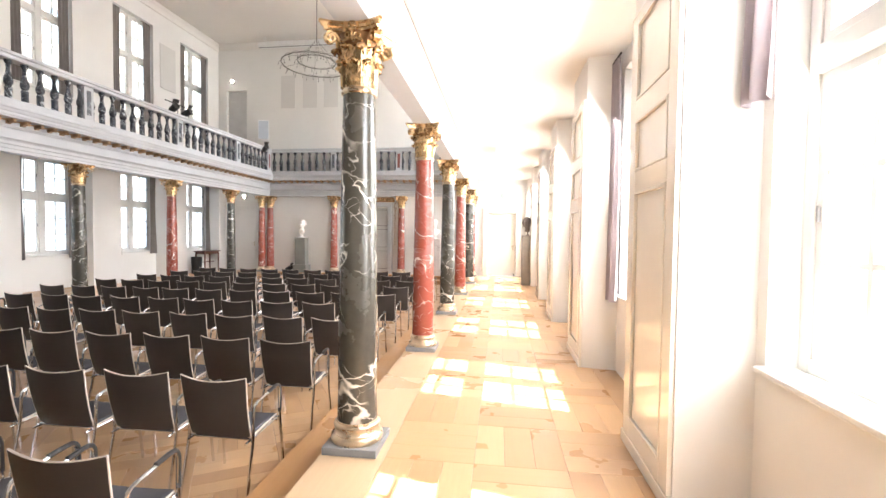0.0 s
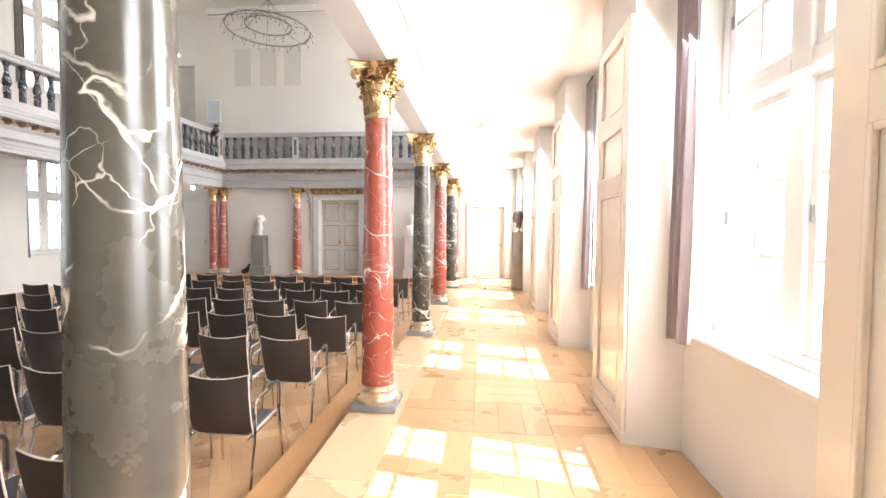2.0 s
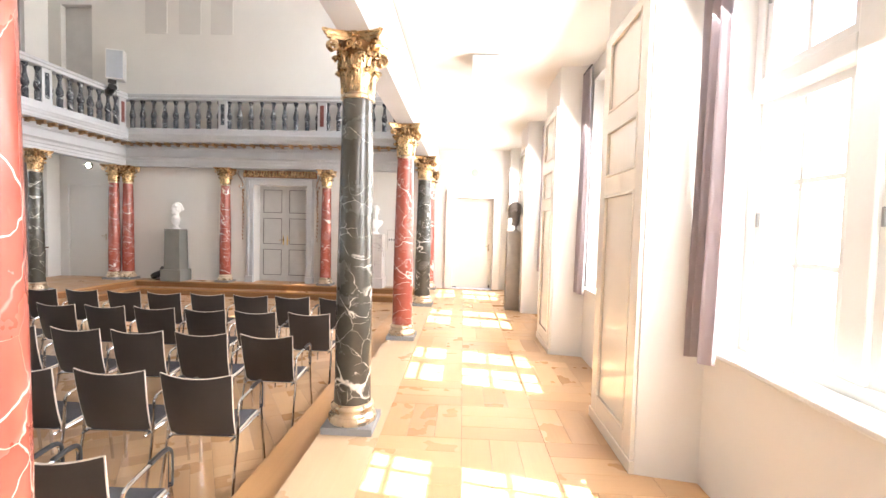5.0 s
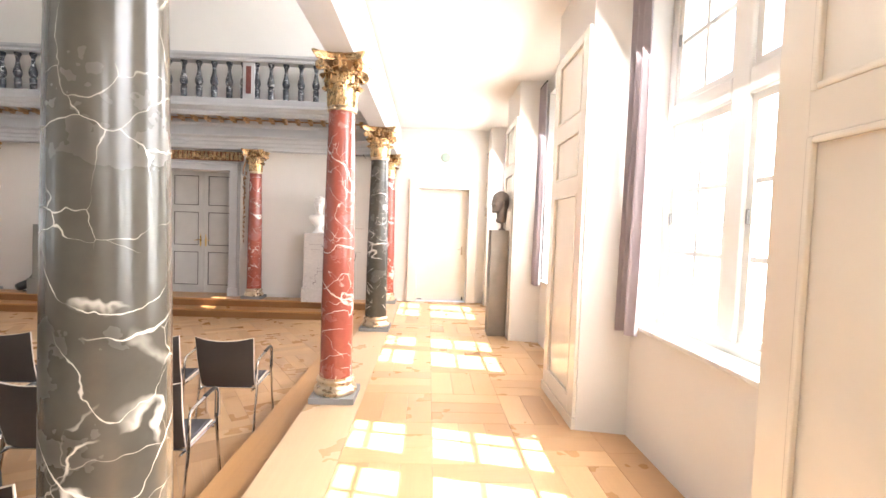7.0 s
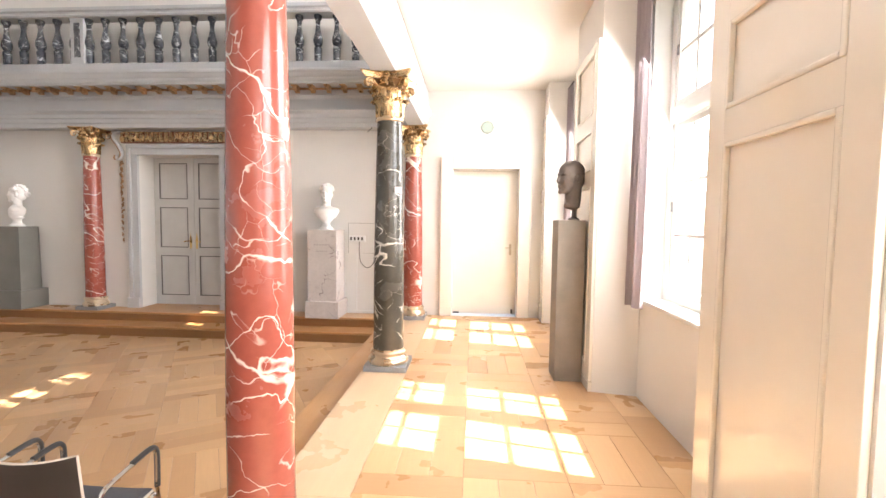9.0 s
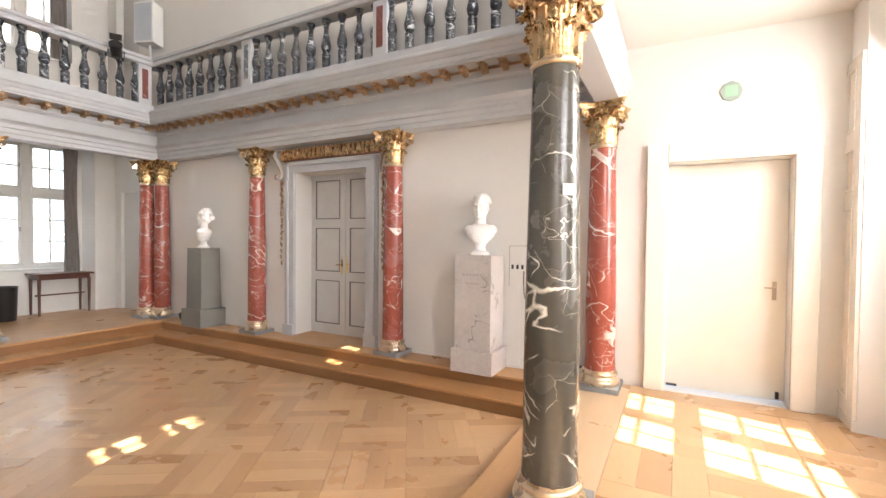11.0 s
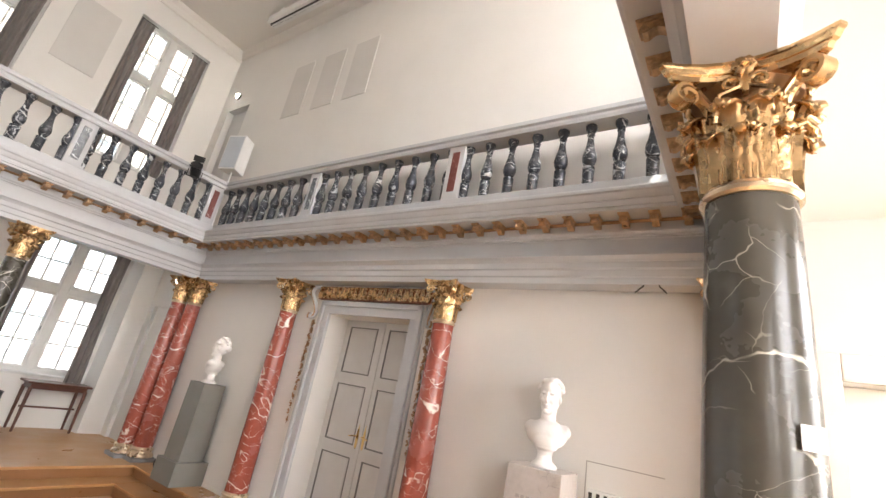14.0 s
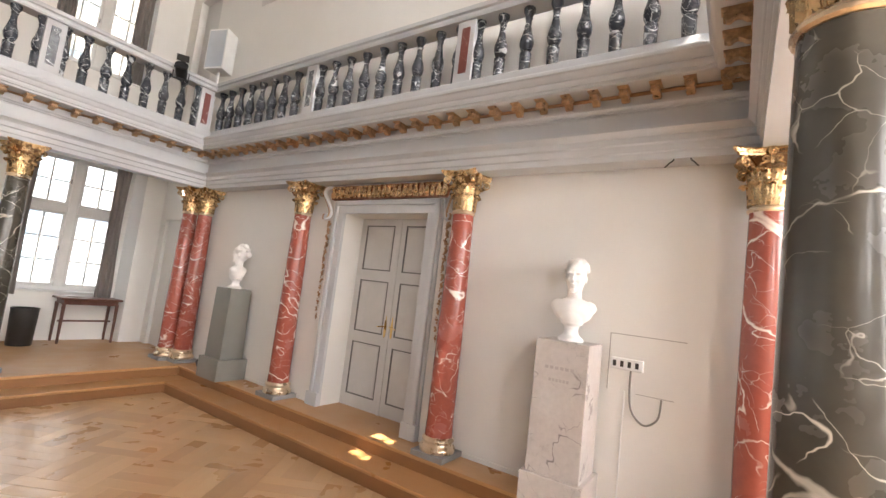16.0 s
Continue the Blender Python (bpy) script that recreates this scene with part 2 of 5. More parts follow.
# step oak darkened: the shade on the risers is put into this colour
M_OAKRISER_SHADED = timber("oak_riser_shaded", (0.24, 0.11, 0.042), (0.31, 0.15, 0.06), grain=0.6)
M_OAKLIGHT = timber("oak_border", (0.52, 0.36, 0.21), (0.62, 0.44, 0.27), grain=0.6, rough=0.3, coat=0.3)
M_JOINT = plain("dark_joint", (0.05, 0.028, 0.014), 0.9, vary=0.1)
M_FACADE = plain("courtyard_render", (0.21, 0.187, 0.145), 0.9, vary=0.08, scale=0.4)
M_GROUND = plain("courtyard_paving", (0.30, 0.28, 0.25), 0.9, vary=0.1, scale=0.7)
M_SASHDARK = plain("far_window_glass", (0.16, 0.19, 0.18), 0.25, vary=0.15)

def cloth(name, color, through_light):
    """Woven cloth that lets some light through."""
    m = plain(name, color, 0.9, vary=0.08, scale=5.0, fine=300, relief=0.001)
    t = m.node_tree
    b = t.nodes["Principled BSDF"]
    tr = t.nodes.new("ShaderNodeBsdfTranslucent")
    tr.inputs["Color"].default_value = (*(min(1.0, c * 1.5) for c in color), 1)
    mx = t.nodes.new("ShaderNodeMixShader")
    mx.inputs[0].default_value = through_light
    t.links.new(b.outputs[0], mx.inputs[1])
    t.links.new(tr.outputs[0], mx.inputs[2])
    t.links.new(mx.outputs[0], t.nodes["Material Output"].inputs["Surface"])
    return m


M_CURTAIN = cloth("grey_mauve_cloth", (0.37, 0.325, 0.335), 0.3)
M_CURTAIN_L = cloth("grey_brown_cloth", (0.25, 0.225, 0.21), 0.15)

glass, gt, gb = shader("window_glass")
gb.inputs["Transmission Weight"].default_value = 1.0
gb.inputs["Roughness"].default_value = 0.0
gb.inputs["IOR"].default_value = 1.01
gb.inputs["Base Color"].default_value = (0.97, 0.98, 0.98, 1)
M_GLASS = glass


# ---- mesh helpers ----
def finish(name, bm, material, smooth=False):
    bmesh.ops.recalc_face_normals(bm, faces=bm.faces)
    me = bpy.data.meshes.new(name)
    bm.to_mesh(me)
    bm.free()
    me.materials.append(material)
    if smooth:
        me.shade_smooth()
        me.set_sharp_from_angle(angle=radians(38))
    return me


def part(name, bm, material, parent, label="", smooth=False):
    ob = new(name, finish(name, bm, material, smooth))
    ob.parent = parent
    return tagged(ob, label)


def part_me(name, me, parent, m=None, label=""):
    """One more part on a mesh that is already made."""
    ob = new(name, me)
    ob.parent = parent
    if m is not None:
        ob.matrix_basis = m
    return tagged(ob, label)


def structure(name, bm, material, label="", smooth=False):
    return tagged(new(name, finish(name, bm, material, smooth)), label, kind="structure")


def empty(name, label, category, group="", kind="", m=None):
    ob = tagged(new(name), label, category, group, kind)
    ob.empty_display_size = 0.1
    if m is not None:
        ob.matrix_basis = m
    return ob


def bx(bm, x0, y0, z0, x1, y1, z1, bevel=0.0, m=None):
    r = bmesh.ops.create_cube(bm, size=1)
    vs = r["verts"]
    bmesh.ops.transform(bm, verts=vs, matrix=Matrix.Translation(((x0 + x1) / 2, (y0 + y1) / 2, (z0 + z1) / 2))
                        @ Matrix.Diagonal((abs(x1 - x0), abs(y1 - y0), abs(z1 - z0), 1)))
    if bevel:
        es = list({e for v in vs for e in v.link_edges})
        out = bmesh.ops.bevel(bm, geom=es, offset=bevel, segments=2, affect="EDGES", profile=0.5)
        vs = list({v for f in out["faces"] for v in f.verts} | {v for v in vs if v.is_valid})
    if m is not None:
        bmesh.ops.transform(bm, verts=[v for v in vs if v.is_valid], matrix=m)
    return bm


def box(*a, **k):
    return bx(bmesh.new(), *a, **k)


def lathe(profile, seg=32, bm=None, at=(0, 0, 0), sx=1.0, sy=1.0):
    """Turns (radius, height) pairs round the z axis."""
    bm = bm or bmesh.new()
    rings = []
    for r, z in profile:
        rings.append([bm.verts.new((at[0] + sx * r * math.cos(2 * math.pi * i / seg), at[1] + sy * r * math.sin(2 * math.pi * i / seg), at[2] + z)) for i in range(seg)])
    for a, b in zip(rings, rings[1:]):
        for i in range(seg):
            j = (i + 1) % seg
            bm.faces.new((a[i], a[j], b[j], b[i]))
    bm.faces.new(list(reversed(rings[0])))
    bm.faces.new(rings[-1])
    return bm


def tube(points, radius, seg=8, bm=None, closed=False, taper=None):
    """A round bar along points."""
    bm = bm or bmesh.new()
    pts = [Vector(p) for p in points]
    n = len(pts)
    rings, up = [], Vector((0, 0, 1))
    for i, p in enumerate(pts):
        a = pts[(i - 1) % n] if closed or i else p
        b = pts[(i + 1) % n] if closed or i < n - 1 else p
        d = (b - a).normalized()
        if abs(d.dot(up)) > 0.98:
            up = Vector((1, 0, 0)) if abs(d.x) < 0.9 else Vector((0, 1, 0))
        s = d.cross(up).normalized()
        u = s.cross(d).normalized()
        up = u
        r = radius if taper is None else radius * taper[i]
        rings.append([bm.verts.new(p + r * (math.cos(2 * math.pi * k / seg) * s + math.sin(2 * math.pi * k / seg) * u)) for k in range(seg)])
    for i in range(n if closed else n - 1):
        a, b = rings[i], rings[(i + 1) % n]
        for k in range(seg):
            j = (k + 1) % seg
            bm.faces.new((a[k], a[j], b[j], b[k]))
    if not closed:
        bm.faces.new(list(reversed(rings[0])))
        bm.faces.new(rings[-1])
    return bm


def curve_points(ctrl, steps=6):
    """A smooth line through control points."""
    p = [Vector(c) for c in ctrl]
    out = []
    for i in range(len(p) - 1):
        a, b, c, d = p[max(i - 1, 0)], p[i], p[i + 1], p[min(i + 2, len(p) - 1)]
        for k in range(steps):
            s = k / steps
            out.append(0.5 * (2 * b + (c - a) * s + (2 * a - 5 * b + 4 * c - d) * s * s + (3 * b - a - 3 * c + d) * s ** 3))
    return out + [p[-1]]


def prism(outline, depth, bm=None, axis="y", at=(0, 0, 0)):
    """Pushes an outline of (u, v) pairs through a depth: u, v are x, z (axis y), y, z (axis x) or x, y (axis z)."""
    bm = bm or bmesh.new()
    def place(u, v, w):
        q = {"y": (u, w, v), "x": (w, u, v), "z": (u, v, w)}[axis]
        return bm.verts.new((q[0] + at[0], q[1] + at[1], q[2] + at[2]))
    a = [place(u, v, 0.0) for u, v in outline]
    b = [place(u, v, depth) for u, v in outline]
    n = len(a)
    for i in range(n):
        j = (i + 1) % n
        bm.faces.new((a[i], a[j], b[j], b[i]))
    bm.faces.new(list(reversed(a)))
    bm.faces.new(b)
    return bm


def wall_with_holes(along0, along1, z0, z1, holes, place):
    """A wall of boxes round rectangular holes (a0, a1, z0, z1), in order; place(bm, a0, z0, a1, z1) adds one box."""
    bm = bmesh.new()
    a = along0
    for h0, h1, hz0, hz1 in holes:
        place(bm, a, z0, h0, z1)
        if hz0 > z0:
            place(bm, h0, z0, h1, hz0)
        if hz1 < z1:
            place(bm, h0, hz1, h1, z1)
        a = h1
    place(bm, a, z0, along1, z1)
    return bm


# ---- the setting: floors and steps ----
def board_uv(bm):
    """u along the longest way of each face's piece, v across, in metres."""
    uv = bm.loops.layers.uv.new("uv")
    for f in bm.faces:
        n = f.normal
        for l in f.loops:
            c = l.vert.co
            if abs(n.z) > 0.5:
                l[uv].uv = (c.x, c.y)
            elif abs(n.y) > 0.5:
                l[uv].uv = (c.x, c.z)
            else:
                l[uv].uv = (c.y, c.z)


def board_mesh(name, lx, ly, lz, material, bevel=0.0015):
    """A board with its length along x, its top at z = 0."""
    bm = bmesh.new()
    b = bevel
    lower = [(-lx / 2, -ly / 2), (lx / 2, -ly / 2), (lx / 2, ly / 2), (-lx / 2, ly / 2)]
    rows = [[bm.verts.new((x, y, -lz)) for x, y in lower], [bm.verts.new((x, y, -b)) for x, y in lower],
            [bm.verts.new((x - math.copysign(b, x), y - math.copysign(b, y), 0)) for x, y in lower]]
    for a, c in zip(rows, rows[1:]):
        for i in range(4):
            bm.faces.new((a[i], a[(i + 1) % 4], c[(i + 1) % 4], c[i]))
    bm.faces.new(rows[2])
    bm.normal_update()
    board_uv(bm)
    return finish(name, bm, material)


floor_hall = structure("floor_hall", box(-8.09, Y0, HALL - 0.12, -1.37, 16.08, HALL - 0.012), M_JOINT, "oak parquet hall floor in basket weave")
floor_aisle = structure("floor_aisle", box(-1.0, Y0, -0.4, 1.6, WALL_E, -0.012), M_JOINT, "oak parquet aisle floor in basket weave")


def tread(name, x0, y0, x1, y1, z, thick, along_x=True, label=""):
    """A step with a rounded nose, lying on a riser."""
    if along_x:
        bm = box(-(x1 - x0) / 2, -(y1 - y0) / 2, -thick, (x1 - x0) / 2, (y1 - y0) / 2, 0, bevel=0.008)
        rz = 0
    else:
        bm = box(-(y1 - y0) / 2, -(x1 - x0) / 2, -thick, (y1 - y0) / 2, (x1 - x0) / 2, 0, bevel=0.008)
        rz = 90
    bm.normal_update()
    board_uv(bm)
    ob = structure(name, bm, M_OAKSTEP, label)
    ob.matrix_basis = pose((x0 + x1) / 2, (y0 + y1) / 2, z, 0, 0, rz)
    return ob


tread("step_aisle", -1.37, Y0, -0.99, 16.42, STEP, 0.035, False, "long oak step below the aisle edge")
tread("step_end", -8.07, 16.08, -1.37, 16.45, STEP, 0.035, True, "long oak step below the end platform")
tread("step_left", -8.44, Y0, -8.07, 16.45, STEP, 0.035, False, "long oak step below the far aisle")
tread("platform_end", -8.42, 16.42, -1.0, 17.3, 0.0, 0.035, True, "oak platform along the end wall")
tread("platform_left", -11.5, Y0, -8.42, 17.3, 0.0, 0.035, False, "oak platform of the far aisle")
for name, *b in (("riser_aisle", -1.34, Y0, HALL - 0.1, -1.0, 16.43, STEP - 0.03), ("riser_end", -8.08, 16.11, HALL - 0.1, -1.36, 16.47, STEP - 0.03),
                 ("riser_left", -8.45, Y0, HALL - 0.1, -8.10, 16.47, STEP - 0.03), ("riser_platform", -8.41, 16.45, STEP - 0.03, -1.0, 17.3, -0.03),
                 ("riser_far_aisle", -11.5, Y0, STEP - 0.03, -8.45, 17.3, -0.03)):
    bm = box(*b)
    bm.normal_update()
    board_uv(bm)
    # risers get the shaded oak, so they stand out below the treads
    structure(name, bm, M_OAKRISER_SHADED, "oak riser of a platform step, shade put into its colour")

# ---- the setting: walls ----
THICK = 0.42


def side_wall(name, x, out, holes, z0, z1, label):
    lo, hi = min(x, x + out * THICK), max(x, x + out * THICK)
    bm = wall_with_holes(Y0, WALL_E + 0.4, z0, z1, holes, lambda b, a0, c0, a1, c1: bx(b, lo, a0, c0, hi, a1, c1))
    return structure(name, bm, M_WALL, label)


LOW = [(c - 0.76, c + 0.76, 0.88, 3.36) for c in WIN_C]
UPP = [(c - 0.85, c + 0.65, 5.0, 8.18) for c in WIN_C]
UPR = [(c - 0.72, c + 0.72, 5.0, 8.40) for c in WIN_C]
side_wall("wall_right", WIN_R, 1, LOW, -0.4, CEIL_A + 0.1, "white plaster window wall of the aisle")
side_wall("wall_left", WIN_L, -1, LOW, -0.4, CEIL_A + 0.1, "white plaster window wall of the far aisle")
side_wall("wall_left_upper", UP_L, -1, UPP, CEIL_A + 0.1, CEIL + 0.1, "white plaster gallery wall with tall windows")
side_wall("wall_right_upper", UP_R, 1, UPR, CEIL_A + 0.1, CEIL + 0.1, "white plaster gallery wall with tall windows")
structure("wall_back", box(-11.8, Y0 - 0.3, -0.5, 2.0, Y0, CEIL + 0.1), M_WALL, "white plaster wall")


def end_box(b, a0, c0, a1, c1):
    bx(b, a0, WALL_E, c0, a1, WALL_E + 0.42, c1)


D_X0, D_X1, D_TOP = -5.48, -4.07, 2.55           # main double door
A_X0, A_X1, A_TOP = -0.25, 0.79, 2.34            # aisle door
structure("wall_end", wall_with_holes(-11.8, 2.0, -0.4, 3.5, [(-10.56, -9.46, -0.02, 2.45), (D_X0, D_X1, -0.02, D_TOP), (A_X0, A_X1, -0.02, A_TOP)], end_box),
          M_WALL, "white plaster end wall with three doors")
structure("wall_end_upper", wall_with_holes(-11.8, 2.0, 3.5, CEIL + 0.1, [(-10.70, -9.85, GAL, 7.14)], end_box), M_WALL, "white plaster upper end wall")

bm = box(-11.6, Y0, CEIL, 2.0, WALL_E + 0.3, CEIL + 0.2)
for x0, x1, s in ((UP_L, UP_L, 1), (UP_R, UP_R, -1)):
    prism([(x0, CEIL), (x0 + s * 0.10, CEIL), (x0 + s * 0.09, CEIL - 0.05), (x0 + s * 0.05, CEIL - 0.12), (x0 + s * 0.03, CEIL - 0.2), (x0 + s * 0.03, CEIL - 0.26), (x0, CEIL - 0.28)],
          WALL_E - Y0, bm, "y", (0, Y0, 0))
prism([(WALL_E, CEIL), (WALL_E - 0.10, CEIL), (WALL_E - 0.09, CEIL - 0.05), (WALL_E - 0.05, CEIL - 0.12), (WALL_E - 0.03, CEIL - 0.2), (WALL_E, CEIL - 0.24)], 12.4, bm, "x", (-11.04, 0, 0))
structure("ceiling", bm, M_CEIL, "cream plaster ceiling with a shallow cove")
structure("ceiling_aisle", box(-0.66, Y0, CEIL_A, 1.6, WALL_E, CEIL_A + 0.1), M_CEIL, "white plaster aisle ceiling")
structure("ceiling_far_aisle", box(-11.3, Y0, CEIL_A, -9.0, WALL_E, CEIL_A + 0.1), M_CEIL, "white plaster ceiling of the far aisle")
bm = box(-1.1, Y0, CEIL_A + 0.1, 1.5, WALL_E, GAL)
bx(bm, -11.2, Y0, CEIL_A + 0.1, -8.6, WALL_E, GAL)
structure("floor_gallery", bm, M_OAKSTEP, "wooden gallery floor")

# ---- piers with painted panelling ----
def pier(p0, face, wall, s, panelled):
    """A window pier: splayed plaster block, base and a panelled board on its face. s: which way the room lies."""
    root = empty("pier", "white plaster window pier" + (" clad in glossy white panelling" if panelled else ""), "pier", "window piers", "structure", pose(face, p0, 0))
    d = wall - face + (-s) * 0.01
    bm = prism([(0, 0), (0, PIER_W), (d, PIER_W + 0.07), (d, -0.07)], CEIL_A, axis="z")
    part("pier_block", bm, M_WALL, root)
    if panelled:
        bm = bmesh.new()
        y0, y1, f, b = 0.012, PIER_W - 0.03, s * 0.028, s * 0.010
        fields = ((0.22, 1.84), (1.98, 2.34), (2.48, 3.02))
        edges = [0.09] + [z for f0 in fields for z in f0] + [3.09]
        lo, hi = min(0, f), max(0, f)
        bx(bm, lo, y0, 0.09, hi, y0 + 0.13, 3.09, bevel=0.003)
        bx(bm, lo, y1 - 0.13, 0.09, hi, y1, 3.09, bevel=0.003)
        for i in range(0, len(edges), 2):
            bx(bm, lo, y0 + 0.129, edges[i], hi, y1 - 0.129, edges[i + 1], bevel=0.003)
        part("panel_frame", bm, M_WOODWHITE, root, "glossy white panel frame")
        for z0, z1 in fields:
            part("panel", box(min(0, b), y0 + 0.125, z0 - 0.005, max(0, b), y1 - 0.125, z1 + 0.005), M_WOODWHITE, root)
            bm = bmesh.new()
            w = 0.022
            ya, yb = y0 + 0.13, y1 - 0.13
            x0, x1 = min(b, s * 0.034), max(b, s * 0.034)
            bx(bm, x0, ya, z0, x1, ya + w, z1, bevel=0.006)
            bx(bm, x0, yb - w, z0, x1, yb, z1, bevel=0.006)
            bx(bm, x0, ya + w, z0, x1, yb - w, z0 + w, bevel=0.006)
            bx(bm, x0, ya + w, z1 - w, x1, yb - w, z1, bevel=0.006)
            part("moulding", bm, M_WOODWHITE, root)
        part("base_board", box(min(0, s * 0.035), -0.005, 0.0, max(0, s * 0.035), PIER_W + 0.005, 0.088, bevel=0.006), M_WOODWHITE, root)
    return root


for k in range(-2, 5):
    pier(PIER0 + PITCH * k, PIER_R, WIN_R, -1, True)
for k in range(-1, 5):
    pier(PIER0 + PITCH * k, PIER_L, WIN_L, 1, False)


# ---- windows ----
def window_unit(name, x, out, c, z0, z1, w, label, sill=True, handles=True):
    """A four-light casement window in its opening: frame, mullion, transom, glazing bars, panes, sill, handles. out: which way is outdoors."""
    root = empty(name, label, "window", kind="structure", m=pose(x, c, 0))
    h = w / 2
    tr = z0 + (z1 - z0) * 0.60
    bm = bmesh.new()
    bx(bm, -0.035, -h, z0, 0.035, -h + 0.07, z1, bevel=0.006)
    bx(bm, -0.035, h - 0.07, z0, 0.035, h, z1, bevel=0.006)
    bx(bm, -0.035, -h + 0.07, z0, 0.035, h - 0.07, z0 + 0.07, bevel=0.006)
    bx(bm, -0.035, -h + 0.07, z1 - 0.07, 0.035, h - 0.07, z1, bevel=0.006)
    part("window_frame", bm, M_FRAMEGREY, root)
    part("mullion", box(-0.045, -0.07, z0 + 0.07, 0.045, 0.07, z1 - 0.07, bevel=0.01), M_FRAMEGREY, root)
    bm = bmesh.new()
    bx(bm, -0.045, -h + 0.07, tr - 0.07, 0.045, -0.07, tr + 0.07, bevel=0.01)
    bx(bm, -0.045, 0.07, tr - 0.07, 0.045, h - 0.07, tr + 0.07, bevel=0.01)
    part("transom", bm, M_FRAMEGREY, root)
    for a, b in ((-h + 0.07, -0.07), (0.07, h - 0.07)):
        for lo, hi, rows in ((z0 + 0.07, tr - 0.07, 3), (tr + 0.07, z1 - 0.07, 2)):
            bm = bmesh.new()
            e = 0.045
            bx(bm, -0.02, a, lo, 0.02, a + e, hi)
            bx(bm, -0.02, b - e, lo, 0.02, b, hi)
            bx(bm, -0.02, a + e, lo, 0.02, b - e, lo + e)
            bx(bm, -0.02, a + e, hi - e, 0.02, b - e, hi)
            sash = part("sash", bm, M_FRAMEGREY, root)
            bm = bmesh.new()
            m = (a + b) / 2
            bx(bm, -0.012, m - 0.014, lo + e, 0.012, m + 0.014, hi - e)
            for r in range(1, rows):
                zz = lo + e + (hi - lo - 2 * e) * r / rows
                bx(bm, -0.011, a + e, zz - 0.014, 0.011, b - e, zz + 0.014)
            part("glazing_bar", bm, M_FRAMEGREY, sash)
            pane = part("pane", box(-0.002, a + e, lo + e, 0.002, b - e, hi - e), M_GLASS, sash)
            pane.visible_shadow = False
            if handles:
                bm = box(-out * 0.02 - 0.012, b - 0.03, (lo + hi) / 2 - 0.02, -out * 0.02 + 0.012, b - 0.012, (lo + hi) / 2 + 0.06, bevel=0.004)
                part("handle", bm, M_STONE, sash, "small iron window catch")
    if sill:
        x0, x1 = sorted((0.03 * -out, -out * 0.23))
        part("sill", box(x0, -h - 0.02, z0 - 0.03, x1, h + 0.02, z0 + 0.004, bevel=0.008), M_FRAMEGREY, root, "grey painted window sill")
    return root


for i, c in enumerate(WIN_C):
    window_unit(f"window_{i + 1}", WIN_R + 0.18, 1, c, 0.88, 3.36, 1.52, "tall white casement window with strong daylight behind")
    if i >= 2:
        window_unit(f"window_{i + 7}", WIN_L - 0.18, -1, c, 0.88, 3.36, 1.52, "tall casement window with small panes")
        window_unit(f"window_{i + 13}", UP_L - 0.2, -1, c - 0.1, 5.0, 8.18, 1.50, "tall gallery casement window with small panes")
        window_unit(f"window_{i + 19}", UP_R + 0.2, 1, c, 5.0, 8.40, 1.44, "tall gallery casement window with small panes", handles=False)


def curtain(x, y0, y1, z0, z1, material, label, group, lean=0.0):
    """A gathered curtain that hangs from a rail, its folds along y."""
    root = empty("curtain", label, "curtain", group, m=pose(x, y0, 0))
    bm = bmesh.new()
    n, m = 40, 10
    w = y1 - y0
    rows = []
    for j in range(m + 1):
        s = j / m
        z = z1 + (z0 - z1) * s
        row = []
        for i in range(n + 1):
            u = i / n
            fold = 0.026 * (0.6 + 0.7 * s) * math.sin(u * 2 * math.pi * max(2.0, w / 0.085) + 0.9 * math.sin(3 * s + u * 4))
            row.append((fold + lean * s, u * w * (1 - 0.10 * math.sin(math.pi * min(1, s * 1.1))), z - (0.012 * math.sin(u * 9) if j == m else 0)))
        rows.append(row)
    front = [[bm.verts.new(p) for p in r] for r in rows]
    back = [[bm.verts.new((p[0] + 0.006, p[1], p[2])) for p in r] for r in rows]
    for g in (front, back):
        for j in range(m):
            for i in range(n):
                bm.faces.new((g[j][i], g[j][i + 1], g[j + 1][i + 1], g[j + 1][i]))
    for j in range(m):
        for i in (0, n):
            bm.faces.new((front[j][i], front[j + 1][i], back[j + 1][i], back[j][i]))
    for i in range(n):
        for j in (0, m):
            bm.faces.new((front[j][i], front[j][i + 1], back[j][i + 1], back[j][i]))
    part("cloth", bm, material, root, smooth=True)
    part("rail", tube([(0, -0.06, z1 + 0.012), (0, w + 0.06, z1 + 0.012)], 0.011), M_STEEL, root, "thin dark curtain rail")
    return root


